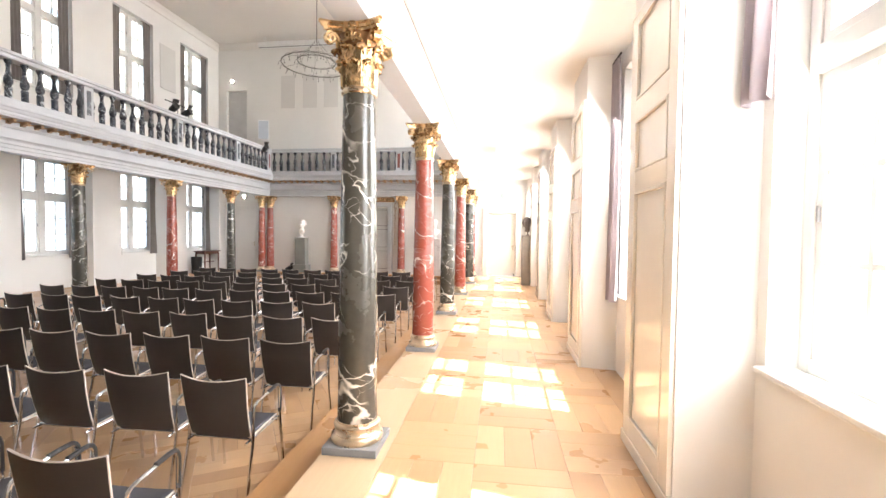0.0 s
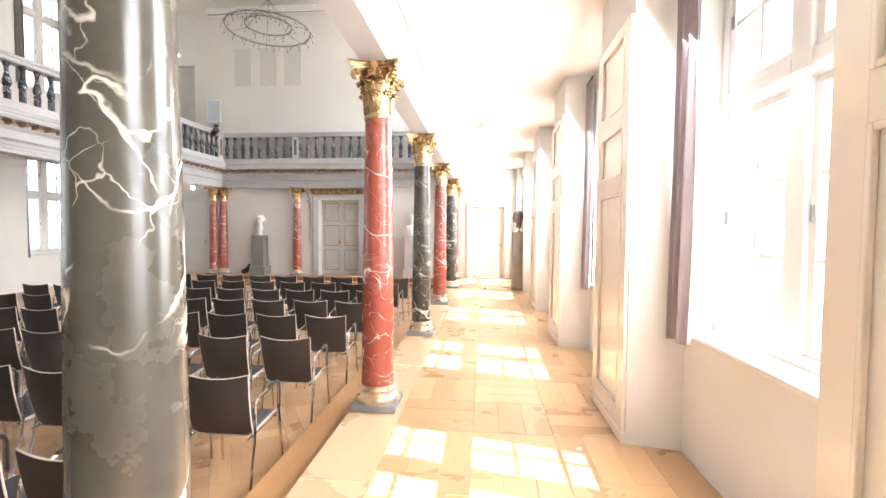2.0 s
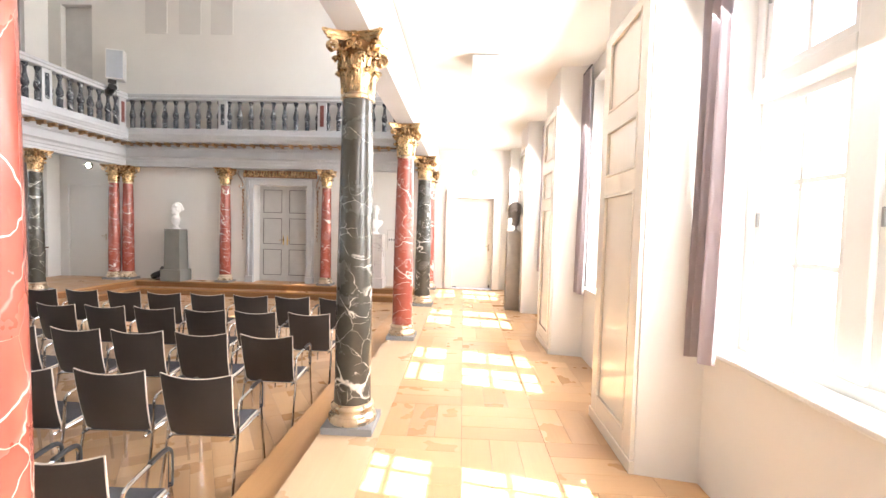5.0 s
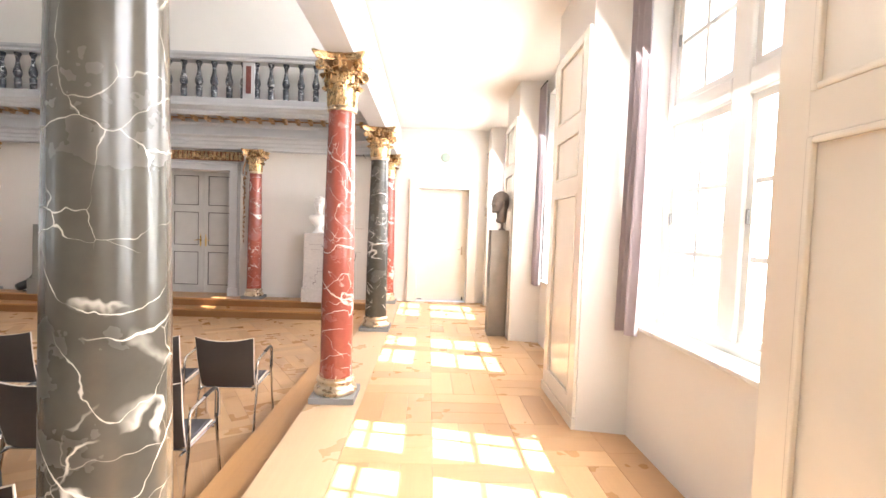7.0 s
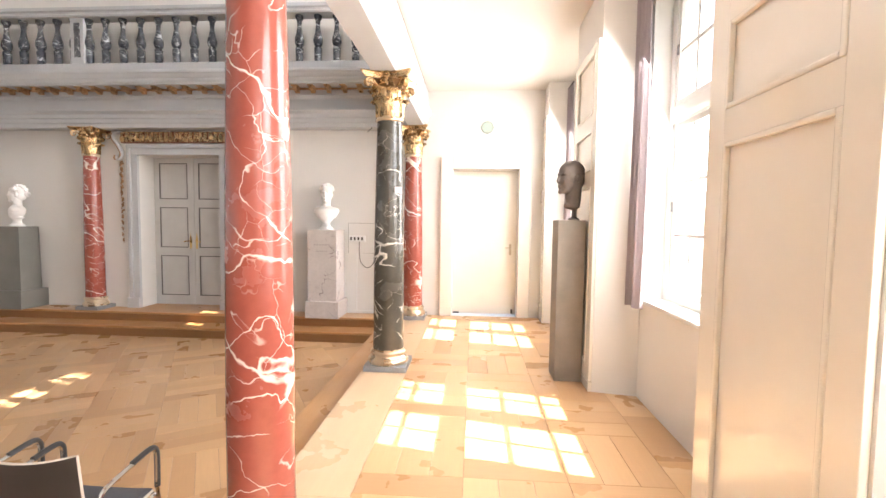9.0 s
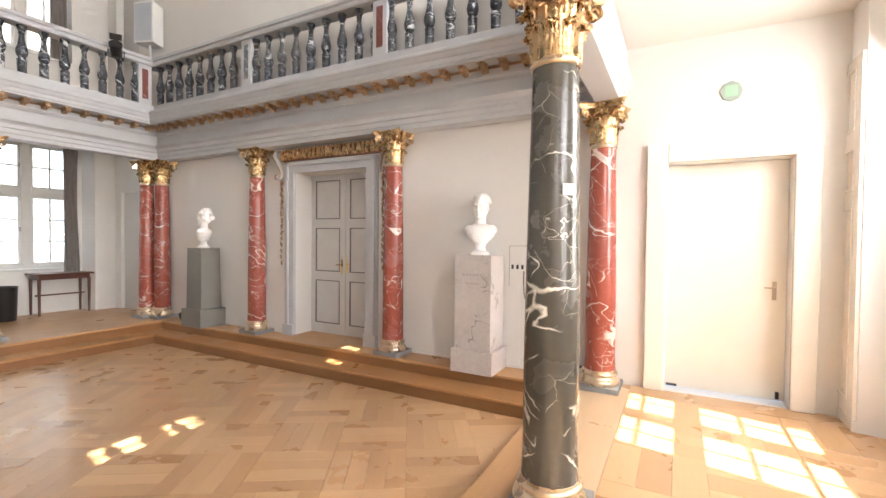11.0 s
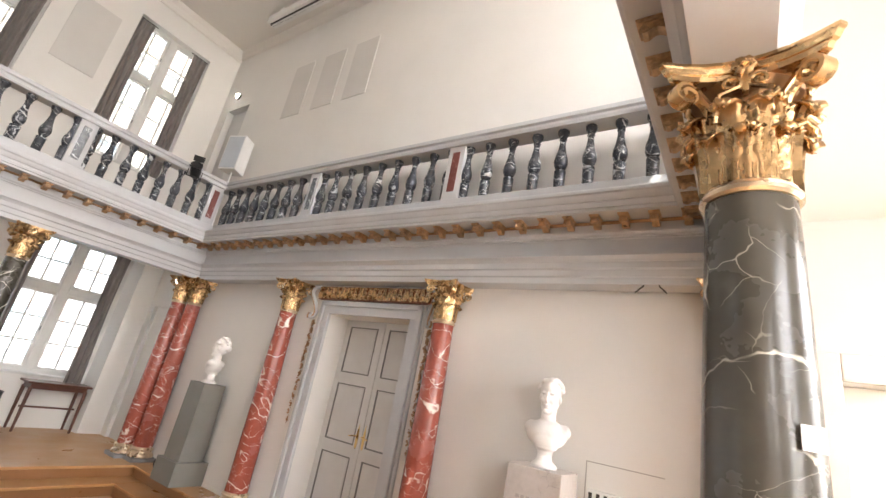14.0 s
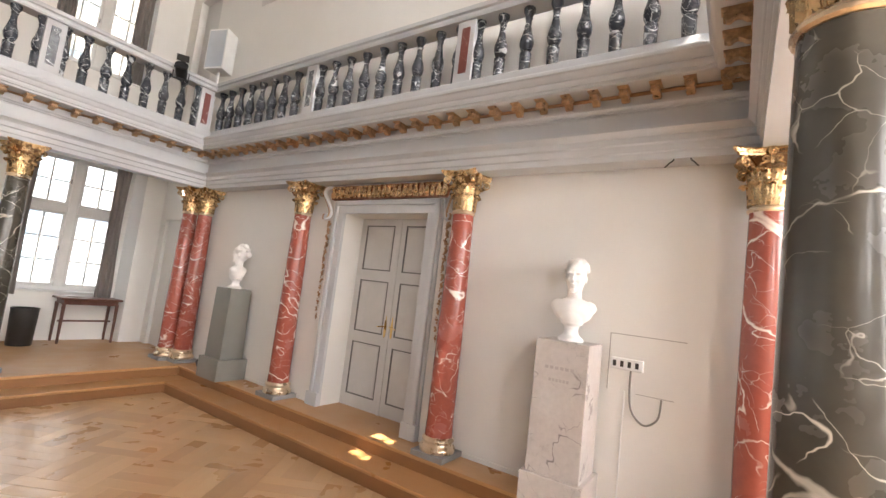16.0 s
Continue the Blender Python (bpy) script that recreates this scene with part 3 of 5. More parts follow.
for i, c in enumerate(WIN_C):
    g = "aisle window curtains"
    if i == 0:
        curtain(WIN_R - 0.10, c + 0.66, c + 0.86, 2.2, 3.44, M_CURTAIN, "grey-mauve curtain hitched up at a bright window", g)
    else:
        curtain(WIN_R - 0.10, c + 0.60, c + 0.86, 0.82, 3.44, M_CURTAIN, "grey-mauve curtain drawn aside at a bright window", g)
    curtain(WIN_R - 0.10, c - 0.88, c - 0.70, 0.82, 3.44, M_CURTAIN, "grey-mauve curtain drawn aside at a bright window", g)
    if i >= 2:
        g = "far aisle curtains"
        curtain(WIN_L + 0.08, c + 0.50, c + 0.76, 0.80, 3.44, M_CURTAIN_L, "dark grey curtain drawn aside at a window", g)
        curtain(WIN_L + 0.08, c - 0.80, c - 0.62, 0.80, 3.44, M_CURTAIN_L, "dark grey curtain drawn aside at a window", g)
        g = "gallery curtains"
        curtain(UP_L - 0.08, c + 0.32, c + 0.63, 4.98, 8.13, M_CURTAIN_L, "dark grey curtain drawn aside at a gallery window", g)
        curtain(UP_L - 0.08, c - 0.84, c - 0.55, 4.98, 8.13, M_CURTAIN_L, "dark grey curtain drawn aside at a gallery window", g)
    g = "gallery curtains"
    if i >= 4:
        # unseen; this cloth is enlarged to stop a sun patch on the end balustrade
        curtain(UP_R + 0.08, c + 0.42, c + 0.72, 4.98, 8.37, M_CURTAIN_L, "dark grey curtain drawn aside at a gallery window", g)
        curtain(UP_R + 0.08, c - 0.69, c - 0.45, 4.98, 7.97, M_CURTAIN_L, "dark grey curtain drawn aside at a gallery window", g)
    else:
        # out of every view: closed cloth added to keep sun off the chairs
        curtain(UP_R + 0.08, c - 0.02, c + 0.78, 4.98, 8.37, M_CURTAIN_L, "unseen dark grey curtain added to block the sun at a gallery window", g)
        curtain(UP_R + 0.09, c - 0.71, c + 0.09, 4.98, 8.37, M_CURTAIN_L, "unseen dark grey curtain added to block the sun at a gallery window", g)


# ---- courtyard beyond the far windows ----
structure("ground", box(-150, -150, -1.0, 150, 150, -0.5), M_GROUND, "pale courtyard paving round the building")
courtyard = empty("courtyard_building", "cream rendered building with rows of windows across the courtyard", "building", m=pose(-23.0, 0, -0.5))
STOREY = 3.6
cols = [-6.0 + 3.0 * k for k in range(13)]
for f in range(5):
    z = f * STOREY
    holes = [(y - 0.6, y + 0.6, z + 0.95, z + 2.75) for y in cols]
    part("storey", wall_with_holes(-9.0, 33.0, z, z + STOREY, holes, lambda b, a0, c0, a1, c1: bx(b, -0.4, a0, c0, 0.0, a1, c1)), M_FACADE, courtyard)
    part("string_course", box(-0.02, -9.0, z + STOREY - 0.16, 0.10, 33.0, z + STOREY, bevel=0.01), M_FACADE, courtyard)
    for y in cols:
        win = part("window", box(-0.22, y - 0.6, z + 0.95, -0.19, y + 0.6, z + 2.75), M_SASHDARK, courtyard)
        bm = box(-0.19, y - 0.6, z + 0.95, -0.13, y - 0.53, z + 2.75)
        bx(bm, -0.19, y + 0.53, z + 0.95, -0.13, y + 0.6, z + 2.75)
        bx(bm, -0.19, y - 0.04, z + 0.95, -0.13, y + 0.04, z + 2.75)
        bx(bm, -0.19, y - 0.53, z + 2.05, -0.13, y + 0.53, z + 2.13)
        part("frame", bm, M_FRAMEGREY, win)
part("roof", prism([(0.4, 5 * STOREY), (-5.0, 5 * STOREY + 4.0), (-10.0, 5 * STOREY)], 42.0, axis="y", at=(0, -9.0, 0)), M_TABLE, courtyard, "dark red tiled roof")

# ---- entablature round the hall ----
def sweep_u(profile, bm=None):
    """Carries a closed profile of (towards the hall, height) pairs along the far side, the end and the near side, mitred."""
    bm = bm or bmesh.new()
    def station(i, o, z):
        return ((AX_L + o, Y0, z), (AX_L + o, AX_E - o, z), (AX_R - o, AX_E - o, z), (AX_R - o, Y0, z))[i]
    rings = [[bm.verts.new(station(i, o, z)) for o, z in profile] for i in range(4)]
    n = len(profile)
    for a, b in zip(rings, rings[1:]):
        for k in range(n):
            j = (k + 1) % n
            bm.faces.new((a[k], a[j], b[j], b[k]))
    return bm


entablature = empty("entablature", "grey painted entablature with gilded brackets round the hall", "entablature", kind="structure")
half = [(0.115, ZC), (0.115, ZC + 0.058), (0.122, ZC + 0.060), (0.132, ZC + 0.068), (0.132, ZC + 0.128), (0.140, ZC + 0.131), (0.152, ZC + 0.140), (0.152, ZC + 0.196),
        (0.162, ZC + 0.199), (0.170, ZC + 0.212), (0.188, ZC + 0.228), (0.205, ZC + 0.240), (0.205, ZC + 0.265)]
part("architrave", sweep_u(half + [(-o, z) for o, z in reversed(half)]), M_GREY, entablature)
part("frieze", sweep_u([(-0.15, ZC + 0.265), (0.14, ZC + 0.265), (0.14, ZC + 0.415), (-0.15, ZC + 0.415)]), M_GREY, entablature)
part("bed_moulding", sweep_u([(-0.15, ZC + 0.415), (0.152, ZC + 0.415), (0.152, ZC + 0.428), (0.176, ZC + 0.432), (0.180, ZC + 0.446), (0.196, ZC + 0.462), (0.198, ZC + 0.482), (0.186, ZC + 0.486), (0.186, ZC + 0.575), (-0.15, ZC + 0.575)]), M_GREY, entablature)
part("corona", sweep_u([(0.10, ZC + 0.575), (0.40, ZC + 0.575), (0.41, ZC + 0.58), (0.41, ZC + 0.605), (0.425, ZC + 0.61), (0.43, ZC + 0.64), (0.418, ZC + 0.644), (0.418, ZC + 0.668), (0.428, ZC + 0.674), (0.44, ZC + 0.70), (0.45, ZC + 0.728), (0.462, ZC + 0.74), (0.462, ZC + 0.765), (0.43, ZC + 0.77), (0.42, ZC + 0.80), (0.10, ZC + 0.80)]), M_GREY, entablature)
part("gilt_line", sweep_u([(0.187, ZC + 0.545), (0.207, ZC + 0.549), (0.213, ZC + 0.558), (0.207, ZC + 0.569), (0.187, ZC + 0.573)]), M_GOLDOLD, entablature, "narrow gilded fillet")


def modillion_mesh():
    """A scrolled bracket under a moulded cap, its back at y = 0 and its tip along -y, hung from z = 0."""
    side = [(0.0, -0.100), (-0.022, -0.108), (-0.050, -0.100), (-0.075, -0.078), (-0.098, -0.066), (-0.120, -0.072), (-0.140, -0.092), (-0.162, -0.092), (-0.176, -0.074),
            (-0.176, -0.050), (-0.164, -0.034), (-0.164, -0.022), (0.0, -0.022)]
    bm = prism(side, 0.064, axis="x", at=(-0.032, 0, 0))
    bx(bm, -0.050, -0.196, -0.012, 0.050, 0.0, 0.0, bevel=0.003)
    bx(bm, -0.043, -0.186, -0.024, 0.043, 0.0, -0.012, bevel=0.004)
    # eyes of the scroll on both cheeks and a ribbed leaf on its front
    for x in (-0.034, 0.034):
        for y, z, q in ((-0.152, -0.066, 0.020), (-0.028, -0.082, 0.016)):
            bmesh.ops.create_icosphere(bm, subdivisions=1, radius=q, matrix=Matrix.Translation((x, y, z)) @ Matrix.Diagonal((0.5, 1, 1, 1)))
    for x in (-0.020, 0.0, 0.020):
        bmesh.ops.create_icosphere(bm, subdivisions=1, radius=0.013, matrix=Matrix.Translation((x, -0.174, -0.064)) @ Matrix.Diagonal((0.7, 0.8, 2.3, 1)))
    bmesh.ops.scale(bm, vec=(0.9, 0.92, 0.82), verts=bm.verts)
    return finish("modillion", bm, M_GOLDMOD, True)


mod_me = modillion_mesh()
MZ, MO = ZC + 0.575, 0.187
n = 31
for i in range(n):
    x = AX_L + MO + 0.16 + (AX_R - AX_L - 2 * MO - 0.32) * i / (n - 1)
    part_me("modillion", mod_me, entablature, pose(x, AX_E - MO, MZ))
for i in range(46):
    y = AX_E - MO - 0.16 - 0.246 * i
    if y > 5.0:
        part_me("modillion", mod_me, entablature, pose(AX_L + MO, y, MZ, 0, 0, 90))
        part_me("modillion", mod_me, entablature, pose(AX_R - MO, y, MZ, 0, 0, -90))


# ---- balustrades of the gallery ----
def baluster_mesh():
    z = 0.70
    prof = [(0.062, 0.0), (0.062, 0.02), (0.055, 0.03), (0.058, 0.20), (0.060, 0.215), (0.048, 0.225), (0.040, 0.24), (0.052, 0.25), (0.066, 0.285), (0.072, 0.32), (0.066, 0.37),
            (0.048, 0.43), (0.034, 0.51), (0.030, 0.575), (0.040, 0.592), (0.032, 0.606), (0.046, 0.636), (0.058, 0.662), (0.060, 0.682), (0.060, z)]
    return finish("baluster", lathe(prof, 14), M_BALUSTER, True)


bal_me = baluster_mesh()
BO = 0.20                     # balustrade line, from the column axis
BZ0, BZ1, BZ2 = 3.885, 4.585, 4.735


def balustrade(name, label, length, posts, m, red_at=(), skip=0.0):
    """Runs along its own x from 0 to length; the hall lies at -y."""
    root = empty(name, label, "balustrade", "gallery balustrades", m=m)
    part("plinth", box(0, -0.10, GAL, length, 0.10, BZ0, bevel=0.008), M_GREY, root)
    rail = prism([(-0.11, BZ1), (0.11, BZ1), (0.12, BZ1 + 0.03), (0.10, BZ1 + 0.045), (0.10, BZ1 + 0.075), (0.125, BZ1 + 0.09), (0.125, BZ2 - 0.012), (0.10, BZ2), (-0.10, BZ2), (-0.125, BZ2 - 0.012),
                  (-0.125, BZ1 + 0.09), (-0.10, BZ1 + 0.075), (-0.10, BZ1 + 0.045), (-0.12, BZ1 + 0.03)], length, axis="x")
    part("rail", rail, M_GREY, root)
    for i, p in enumerate(posts):
        if p < 0 or p > length:
            continue
        post = part("post", box(p - 0.11, -0.085, BZ0, p + 0.11, 0.085, BZ1, bevel=0.006), M_GREY, root)
        part("inlay", box(p - 0.05, -0.091, BZ0 + 0.10, p + 0.05, -0.08, BZ1 - 0.08, bevel=0.003), M_REDINLAY if i in red_at else M_BALUSTER, post, "marbled inlay panel")
    for a, b in zip(posts, posts[1:]):
        n = max(2, round((b - a - 0.22) / 0.272))
        for j in range(n + 1):
            x = a + 0.11 + (b - a - 0.22) * j / n
            x = min(max(x, a + 0.125), b - 0.125) if j in (0, n) else x
            if x > skip:
                part_me("baluster", bal_me, root, pose(x, 0, BZ0))
    return root


xl, xr, ye = AX_L + BO, AX_R - BO, AX_E - BO
span = xr - xl - 0.26
balustrade("balustrade_end", "grey balustrade with black marbled balusters across the end gallery", span, [-0.09, span / 3 - 0.03, 2 * span / 3 + 0.03, span + 0.09], pose(xl + 0.13, ye, 0), (2,))
ylen = ye - Y0
posts = [COL1 + PITCH * k - Y0 for k in (1, 2, 3, 4)] + [ylen - 0.22]
balustrade("balustrade_left", "grey balustrade with black marbled balusters along the far gallery", ylen + 0.125, posts, pose(xl, Y0, 0, 0, 0, 90), (4,))
posts = [0.125] + [ye + 0.125 - (COL1 + PITCH * k) for k in (4, 3)]
balustrade("balustrade_right", "grey balustrade with black marbled balusters along the near gallery", 6.5, posts, pose(xr, ye + 0.125, 0, 0, 0, -90), ())


# ---- columns ----
def leaf_mesh(name, h, w, curl, base_r, out):
    """An acanthus leaf that rises from the bell and curls over: ribbed, lobed, with thickness."""
    bm = bmesh.new()
    nu, nv = 10, 14
    front, back = [], []
    for j in range(nv + 1):
        s = j / nv
        ang = s * 2.3
        if s < 0.72:
            z, r = h * s / 0.80, base_r + out * 0.45 * (s / 0.72) ** 2
        else:
            q = (s - 0.72) / 0.28 * math.pi * 1.05
            z, r = h * 0.90 + curl * math.sin(q) * 0.9 - curl * 0.2 * (1 - math.cos(q)), base_r + out * 0.45 + curl * (1 - math.cos(q)) * 0.85
        lobes = 1.0 + 0.14 * math.sin(s * math.pi * 9)
        ww = w * (0.75 + 0.5 * math.sin(math.pi * min(1, s * 0.95))) * lobes * (1 - 0.72 * (max(0, s - 0.72) / 0.28) ** 1.5)
        fr, bk = [], []
        for i in range(nu + 1):
            u = i / nu * 2 - 1
            rib = 0.0065 * math.cos(u * math.pi * 4.0) + (0.008 if i == nu // 2 else 0)
            rr = r + rib - 0.010 * u * u
            a = u * ww / max(base_r, 0.02) * 0.5
            fr.append(bm.verts.new((rr * math.sin(a), -rr * math.cos(a), z - 0.012 * u * u * s)))
            bk.append(bm.verts.new(((rr - 0.012) * math.sin(a), -(rr - 0.012) * math.cos(a), z - 0.012 * u * u * s - 0.003)))
        front.append(fr)
        back.append(bk)
    for j in range(nv):
        for i in range(nu):
            bm.faces.new((front[j][i], front[j][i + 1], front[j + 1][i + 1], front[j + 1][i]))
            bm.faces.new((back[j][i], back[j + 1][i], back[j + 1][i + 1], back[j][i + 1]))
        for i in (0, nu):
            bm.faces.new((front[j][i], front[j + 1][i], back[j + 1][i], back[j][i]))
    for i in range(nu):
        bm.faces.new((front[nv][i], front[nv][i + 1], back[nv][i + 1], back[nv][i]))
    me = finish(name, bm, M_GOLD)
    me.shade_smooth()
    return me


def volute_mesh():
    """A scroll that climbs from the bell out to the corner of the abacus, in its own plane, along -y."""
    pts = [(0, -0.105, 0.20), (0, -0.115, 0.26), (0, -0.14, 0.31), (0, -0.18, 0.345)]
    cy, cz = -0.215, 0.318
    for k in range(20):
        a = math.pi * 0.62 - k * 0.47
        r = 0.044 * (1 - k / 25)
        pts.append((0, cy - r * math.cos(a), cz + r * math.sin(a)))
    n = len(pts)
    bm = bmesh.new()
    hw = [0.012 + 0.010 * min(1, i / 5) for i in range(n)]
    rows = []
    for i, p in enumerate(pts):
        a, b = Vector(pts[max(i - 1, 0)]), Vector(pts[min(i + 1, n - 1)])
        d = (b - a).normalized()
        nn = Vector((0, -d.z, d.y)) * 0.007
        c = Vector(p)
        rows.append([bm.verts.new(c + nn + Vector((-hw[i], 0, 0))), bm.verts.new(c + nn * 0.3), bm.verts.new(c + nn + Vector((hw[i], 0, 0))),
                     bm.verts.new(c - nn + Vector((hw[i], 0, 0))), bm.verts.new(c - nn + Vector((-hw[i], 0, 0)))])
    for a, b in zip(rows, rows[1:]):
        for k in range(5):
            j = (k + 1) % 5
            bm.faces.new((a[k], a[j], b[j], b[k]))
    bm.faces.new(rows[0])
    bm.faces.new(list(reversed(rows[-1])))
    return finish("volute", bm, M_GOLD, True)


def helix_mesh():
    """A small inner scroll under the middle of the abacus."""
    pts = []
    for k in range(18):
        a = -0.6 + k * 0.5
        r = 0.026 * (1 - k / 22)
        pts.append((0.034 - r * math.cos(a), -0.150, 0.335 + r * math.sin(a)))
    pts = [(0.075, -0.12, 0.22), (0.07, -0.135, 0.27), (0.062, -0.145, 0.305)] + pts
    bm = tube(pts, 0.008, 6, taper=[1.0] * 3 + [1.0 - 0.02 * i for i in range(18)])
    return finish("inner_scroll", bm, M_GOLD, True)


def abacus_mesh():
    """A four-horned slab with hollow sides and cut corners, moulded in two steps."""
    bm = bmesh.new()
    levels = ((0.0, 0.93), (0.018, 0.96), (0.022, 1.0), (0.040, 1.04), (0.046, 1.07), (0.058, 1.07))
    rings = []
    for z, s in levels:
        ring = []
        for q in range(4):
            for k in range(9):
                u = k / 8 * 2 - 1
                x = u * 0.190 * s
                y = -(0.142 + 0.062 * u * u) * s
                a = q * math.pi / 2
                ring.append(bm.verts.new((x * math.cos(a) - y * math.sin(a), x * math.sin(a) + y * math.cos(a), z)))
        rings.append(ring)
    n = len(rings[0])
    for a, b in zip(rings, rings[1:]):
        for i in range(n):
            j = (i + 1) % n
            bm.faces.new((a[i], a[j], b[j], b[i]))
    bm.faces.new(list(reversed(rings[0])))
    bm.faces.new(rings[-1])
    return finish("abacus", bm, M_GOLD, False)


def fleuron_mesh():
    bm = bmesh.new()
    for k in range(6):
        a = k * math.pi / 3
        bmesh.ops.create_icosphere(bm, subdivisions=1, radius=0.016, matrix=Matrix.Translation((0.018 * math.cos(a), -0.158, 0.395 + 0.02 * math.sin(a))) @ Matrix.Diagonal((1, 0.8, 1.2, 1)))
    bmesh.ops.create_icosphere(bm, subdivisions=1, radius=0.014, matrix=Matrix.Translation((0, -0.168, 0.395)))
    bx(bm, -0.009, -0.155, 0.30, 0.009, -0.125, 0.385, bevel=0.003)
    return finish("fleuron", bm, M_GOLD, True)


CAP = 0.425
CAP_ME = {
    "bell": finish("bell", lathe([(0.108, 0.0), (0.108, 0.03), (0.106, 0.16), (0.112, 0.26), (0.128, 0.33), (0.150, 0.372)], 28), M_GOLDSHADE, True),
    "low": leaf_mesh("leaf", 0.185, 0.090, 0.024, 0.112, 0.030),
    "high": leaf_mesh("leaf", 0.285, 0.080, 0.027, 0.114, 0.056),
    "volute": volute_mesh(), "helix": helix_mesh(), "abacus": abacus_mesh(), "fleuron": fleuron_mesh(),
    "ring": finish("astragal", lathe([(0.108, -0.035), (0.119, -0.033), (0.127, -0.024), (0.127, -0.012), (0.119, -0.003), (0.114, 0.0), (0.117, 0.006), (0.110, 0.014)], 32), M_SILVERGILT, True),
    "base": finish("base", lathe([(0.178, 0.0), (0.184, 0.012), (0.186, 0.026), (0.182, 0.044), (0.172, 0.053), (0.166, 0.055), (0.166, 0.061), (0.156, 0.070), (0.151, 0.082), (0.151, 0.092),
                                   (0.157, 0.096), (0.164, 0.104), (0.166, 0.116), (0.161, 0.128), (0.152, 0.134), (0.147, 0.136), (0.147, 0.146), (0.140, 0.150)], 40), M_SILVERGILT, True),
    "plinth": finish("plinth", box(-0.192, -0.192, 0.0, 0.192, 0.192, 0.055, bevel=0.004), M_STONE),
}


def shaft_mesh(material):
    prof = []
    z0, z1 = 0.203, ZC - CAP - 0.03
    for k in range(15):
        s = k / 14
        r = 0.137 - 0.025 * max(0.0, s - 0.25) / 0.75 * (0.55 + 0.45 * s) + 0.0015 * math.sin(math.pi * s)
        prof.append((r + (0.006 if k == 0 else 0), z0 + (z1 - z0) * s))
    return finish("shaft", lathe(prof, 40), material, True)


SHAFT = {"red": shaft_mesh(M_RED), "dark": shaft_mesh(M_DARK)}


def column(kind, x, y, label, z=0.0):
    root = empty("column", label, "column", "hall columns", m=pose(x, y, z))
    part_me("plinth", CAP_ME["plinth"], root, label="grey stone plinth")
    part_me("base", CAP_ME["base"], root, pose(0, 0, 0.055), "gilded moulded base")
    part_me("shaft", SHAFT[kind], root)
    part_me("astragal", CAP_ME["ring"], root, pose(0, 0, ZC - CAP))
    cap = part_me("capital", CAP_ME["bell"], root, pose(0, 0, ZC - CAP), "gilded leafy capital")
    for k in range(8):
        part_me("leaf", CAP_ME["low"], cap, pose(0, 0, 0.01, 0, 0, 45 * k))
        part_me("leaf", CAP_ME["high"], cap, pose(0, 0, 0.01, 0, 0, 45 * k + 22.5))
    for k in range(4):
        part_me("volute", CAP_ME["volute"], cap, pose(0, 0, 0, 0, 0, 90 * k + 45))
        part_me("inner_scroll", CAP_ME["helix"], cap, pose(0, 0, 0, 0, 0, 90 * k))
        part_me("inner_scroll", CAP_ME["helix"], cap, pose(0, 0, 0, 0, 0, 90 * k) @ Matrix.Diagonal((-1, 1, 1, 1)))
        part_me("fleuron", CAP_ME["fleuron"], cap, pose(0, 0, 0, 0, 0, 90 * k))
    part_me("abacus", CAP_ME["abacus"], cap, pose(0, 0, CAP - 0.058))
    return root


RED_L = "round column painted as red marble with a gilded capital"
DARK_L = "round column painted as dark grey marble with a gilded capital"
for k in range(5):
    kind = "dark" if k % 2 == 0 else "red"
    near = column(kind, AX_R + (0.03 if k == 4 else 0), COL1 + PITCH * k + (0.05 if k == 3 else 0), DARK_L if kind == "dark" else RED_L)
near.matrix_basis = near.matrix_basis @ Matrix.Diagonal((1.12, 1.12, 1, 1))
for k, kind in ((2, "dark"), (3, "red"), (4, "dark")):
    column(kind, AX_L, COL1 + PITCH * k, DARK_L if kind == "dark" else RED_L)
column("red", -9.04, 16.50, RED_L + " in a corner pair")
column("red", -8.76, 16.62, RED_L + " in a corner pair")
c6 = column("red", -0.85, 16.58, RED_L + " at the end of the aisle row")
c6.matrix_basis = c6.matrix_basis @ Matrix.Diagonal((1.1, 1.1, 1, 1))
column("red", -6.15, 16.62, RED_L + " beside the main door")
column("red", -3.50, 16.62, RED_L + " beside the main door")

# small white card on one column
bm = bmesh.new()
rows = []
for i in range(7):
    a = radians(-58 + 30 * i / 6)
    rows.append([bm.verts.new((r * math.cos(a), r * math.sin(a), z)) for z, r in ((-0.03, 0.1335), (0.03, 0.1335), (0.03, 0.1355), (-0.03, 0.1355))])
for a, b in zip(rows, rows[1:]):
    for k in range(4):
        bm.faces.new((a[k], a[(k + 1) % 4], b[(k + 1) % 4], b[k]))
bm.faces.new(rows[0])
bm.faces.new(rows[-1])
card = tagged(new("label_card", finish("label_card", bm, M_PLASTIC)), "small white card stuck on a dark column", "sign")
card.matrix_basis = pose(AX_R + 0.03, COL1 + PITCH * 4, 1.81) @ Matrix.Diagonal((1.12, 1.12, 1, 1))


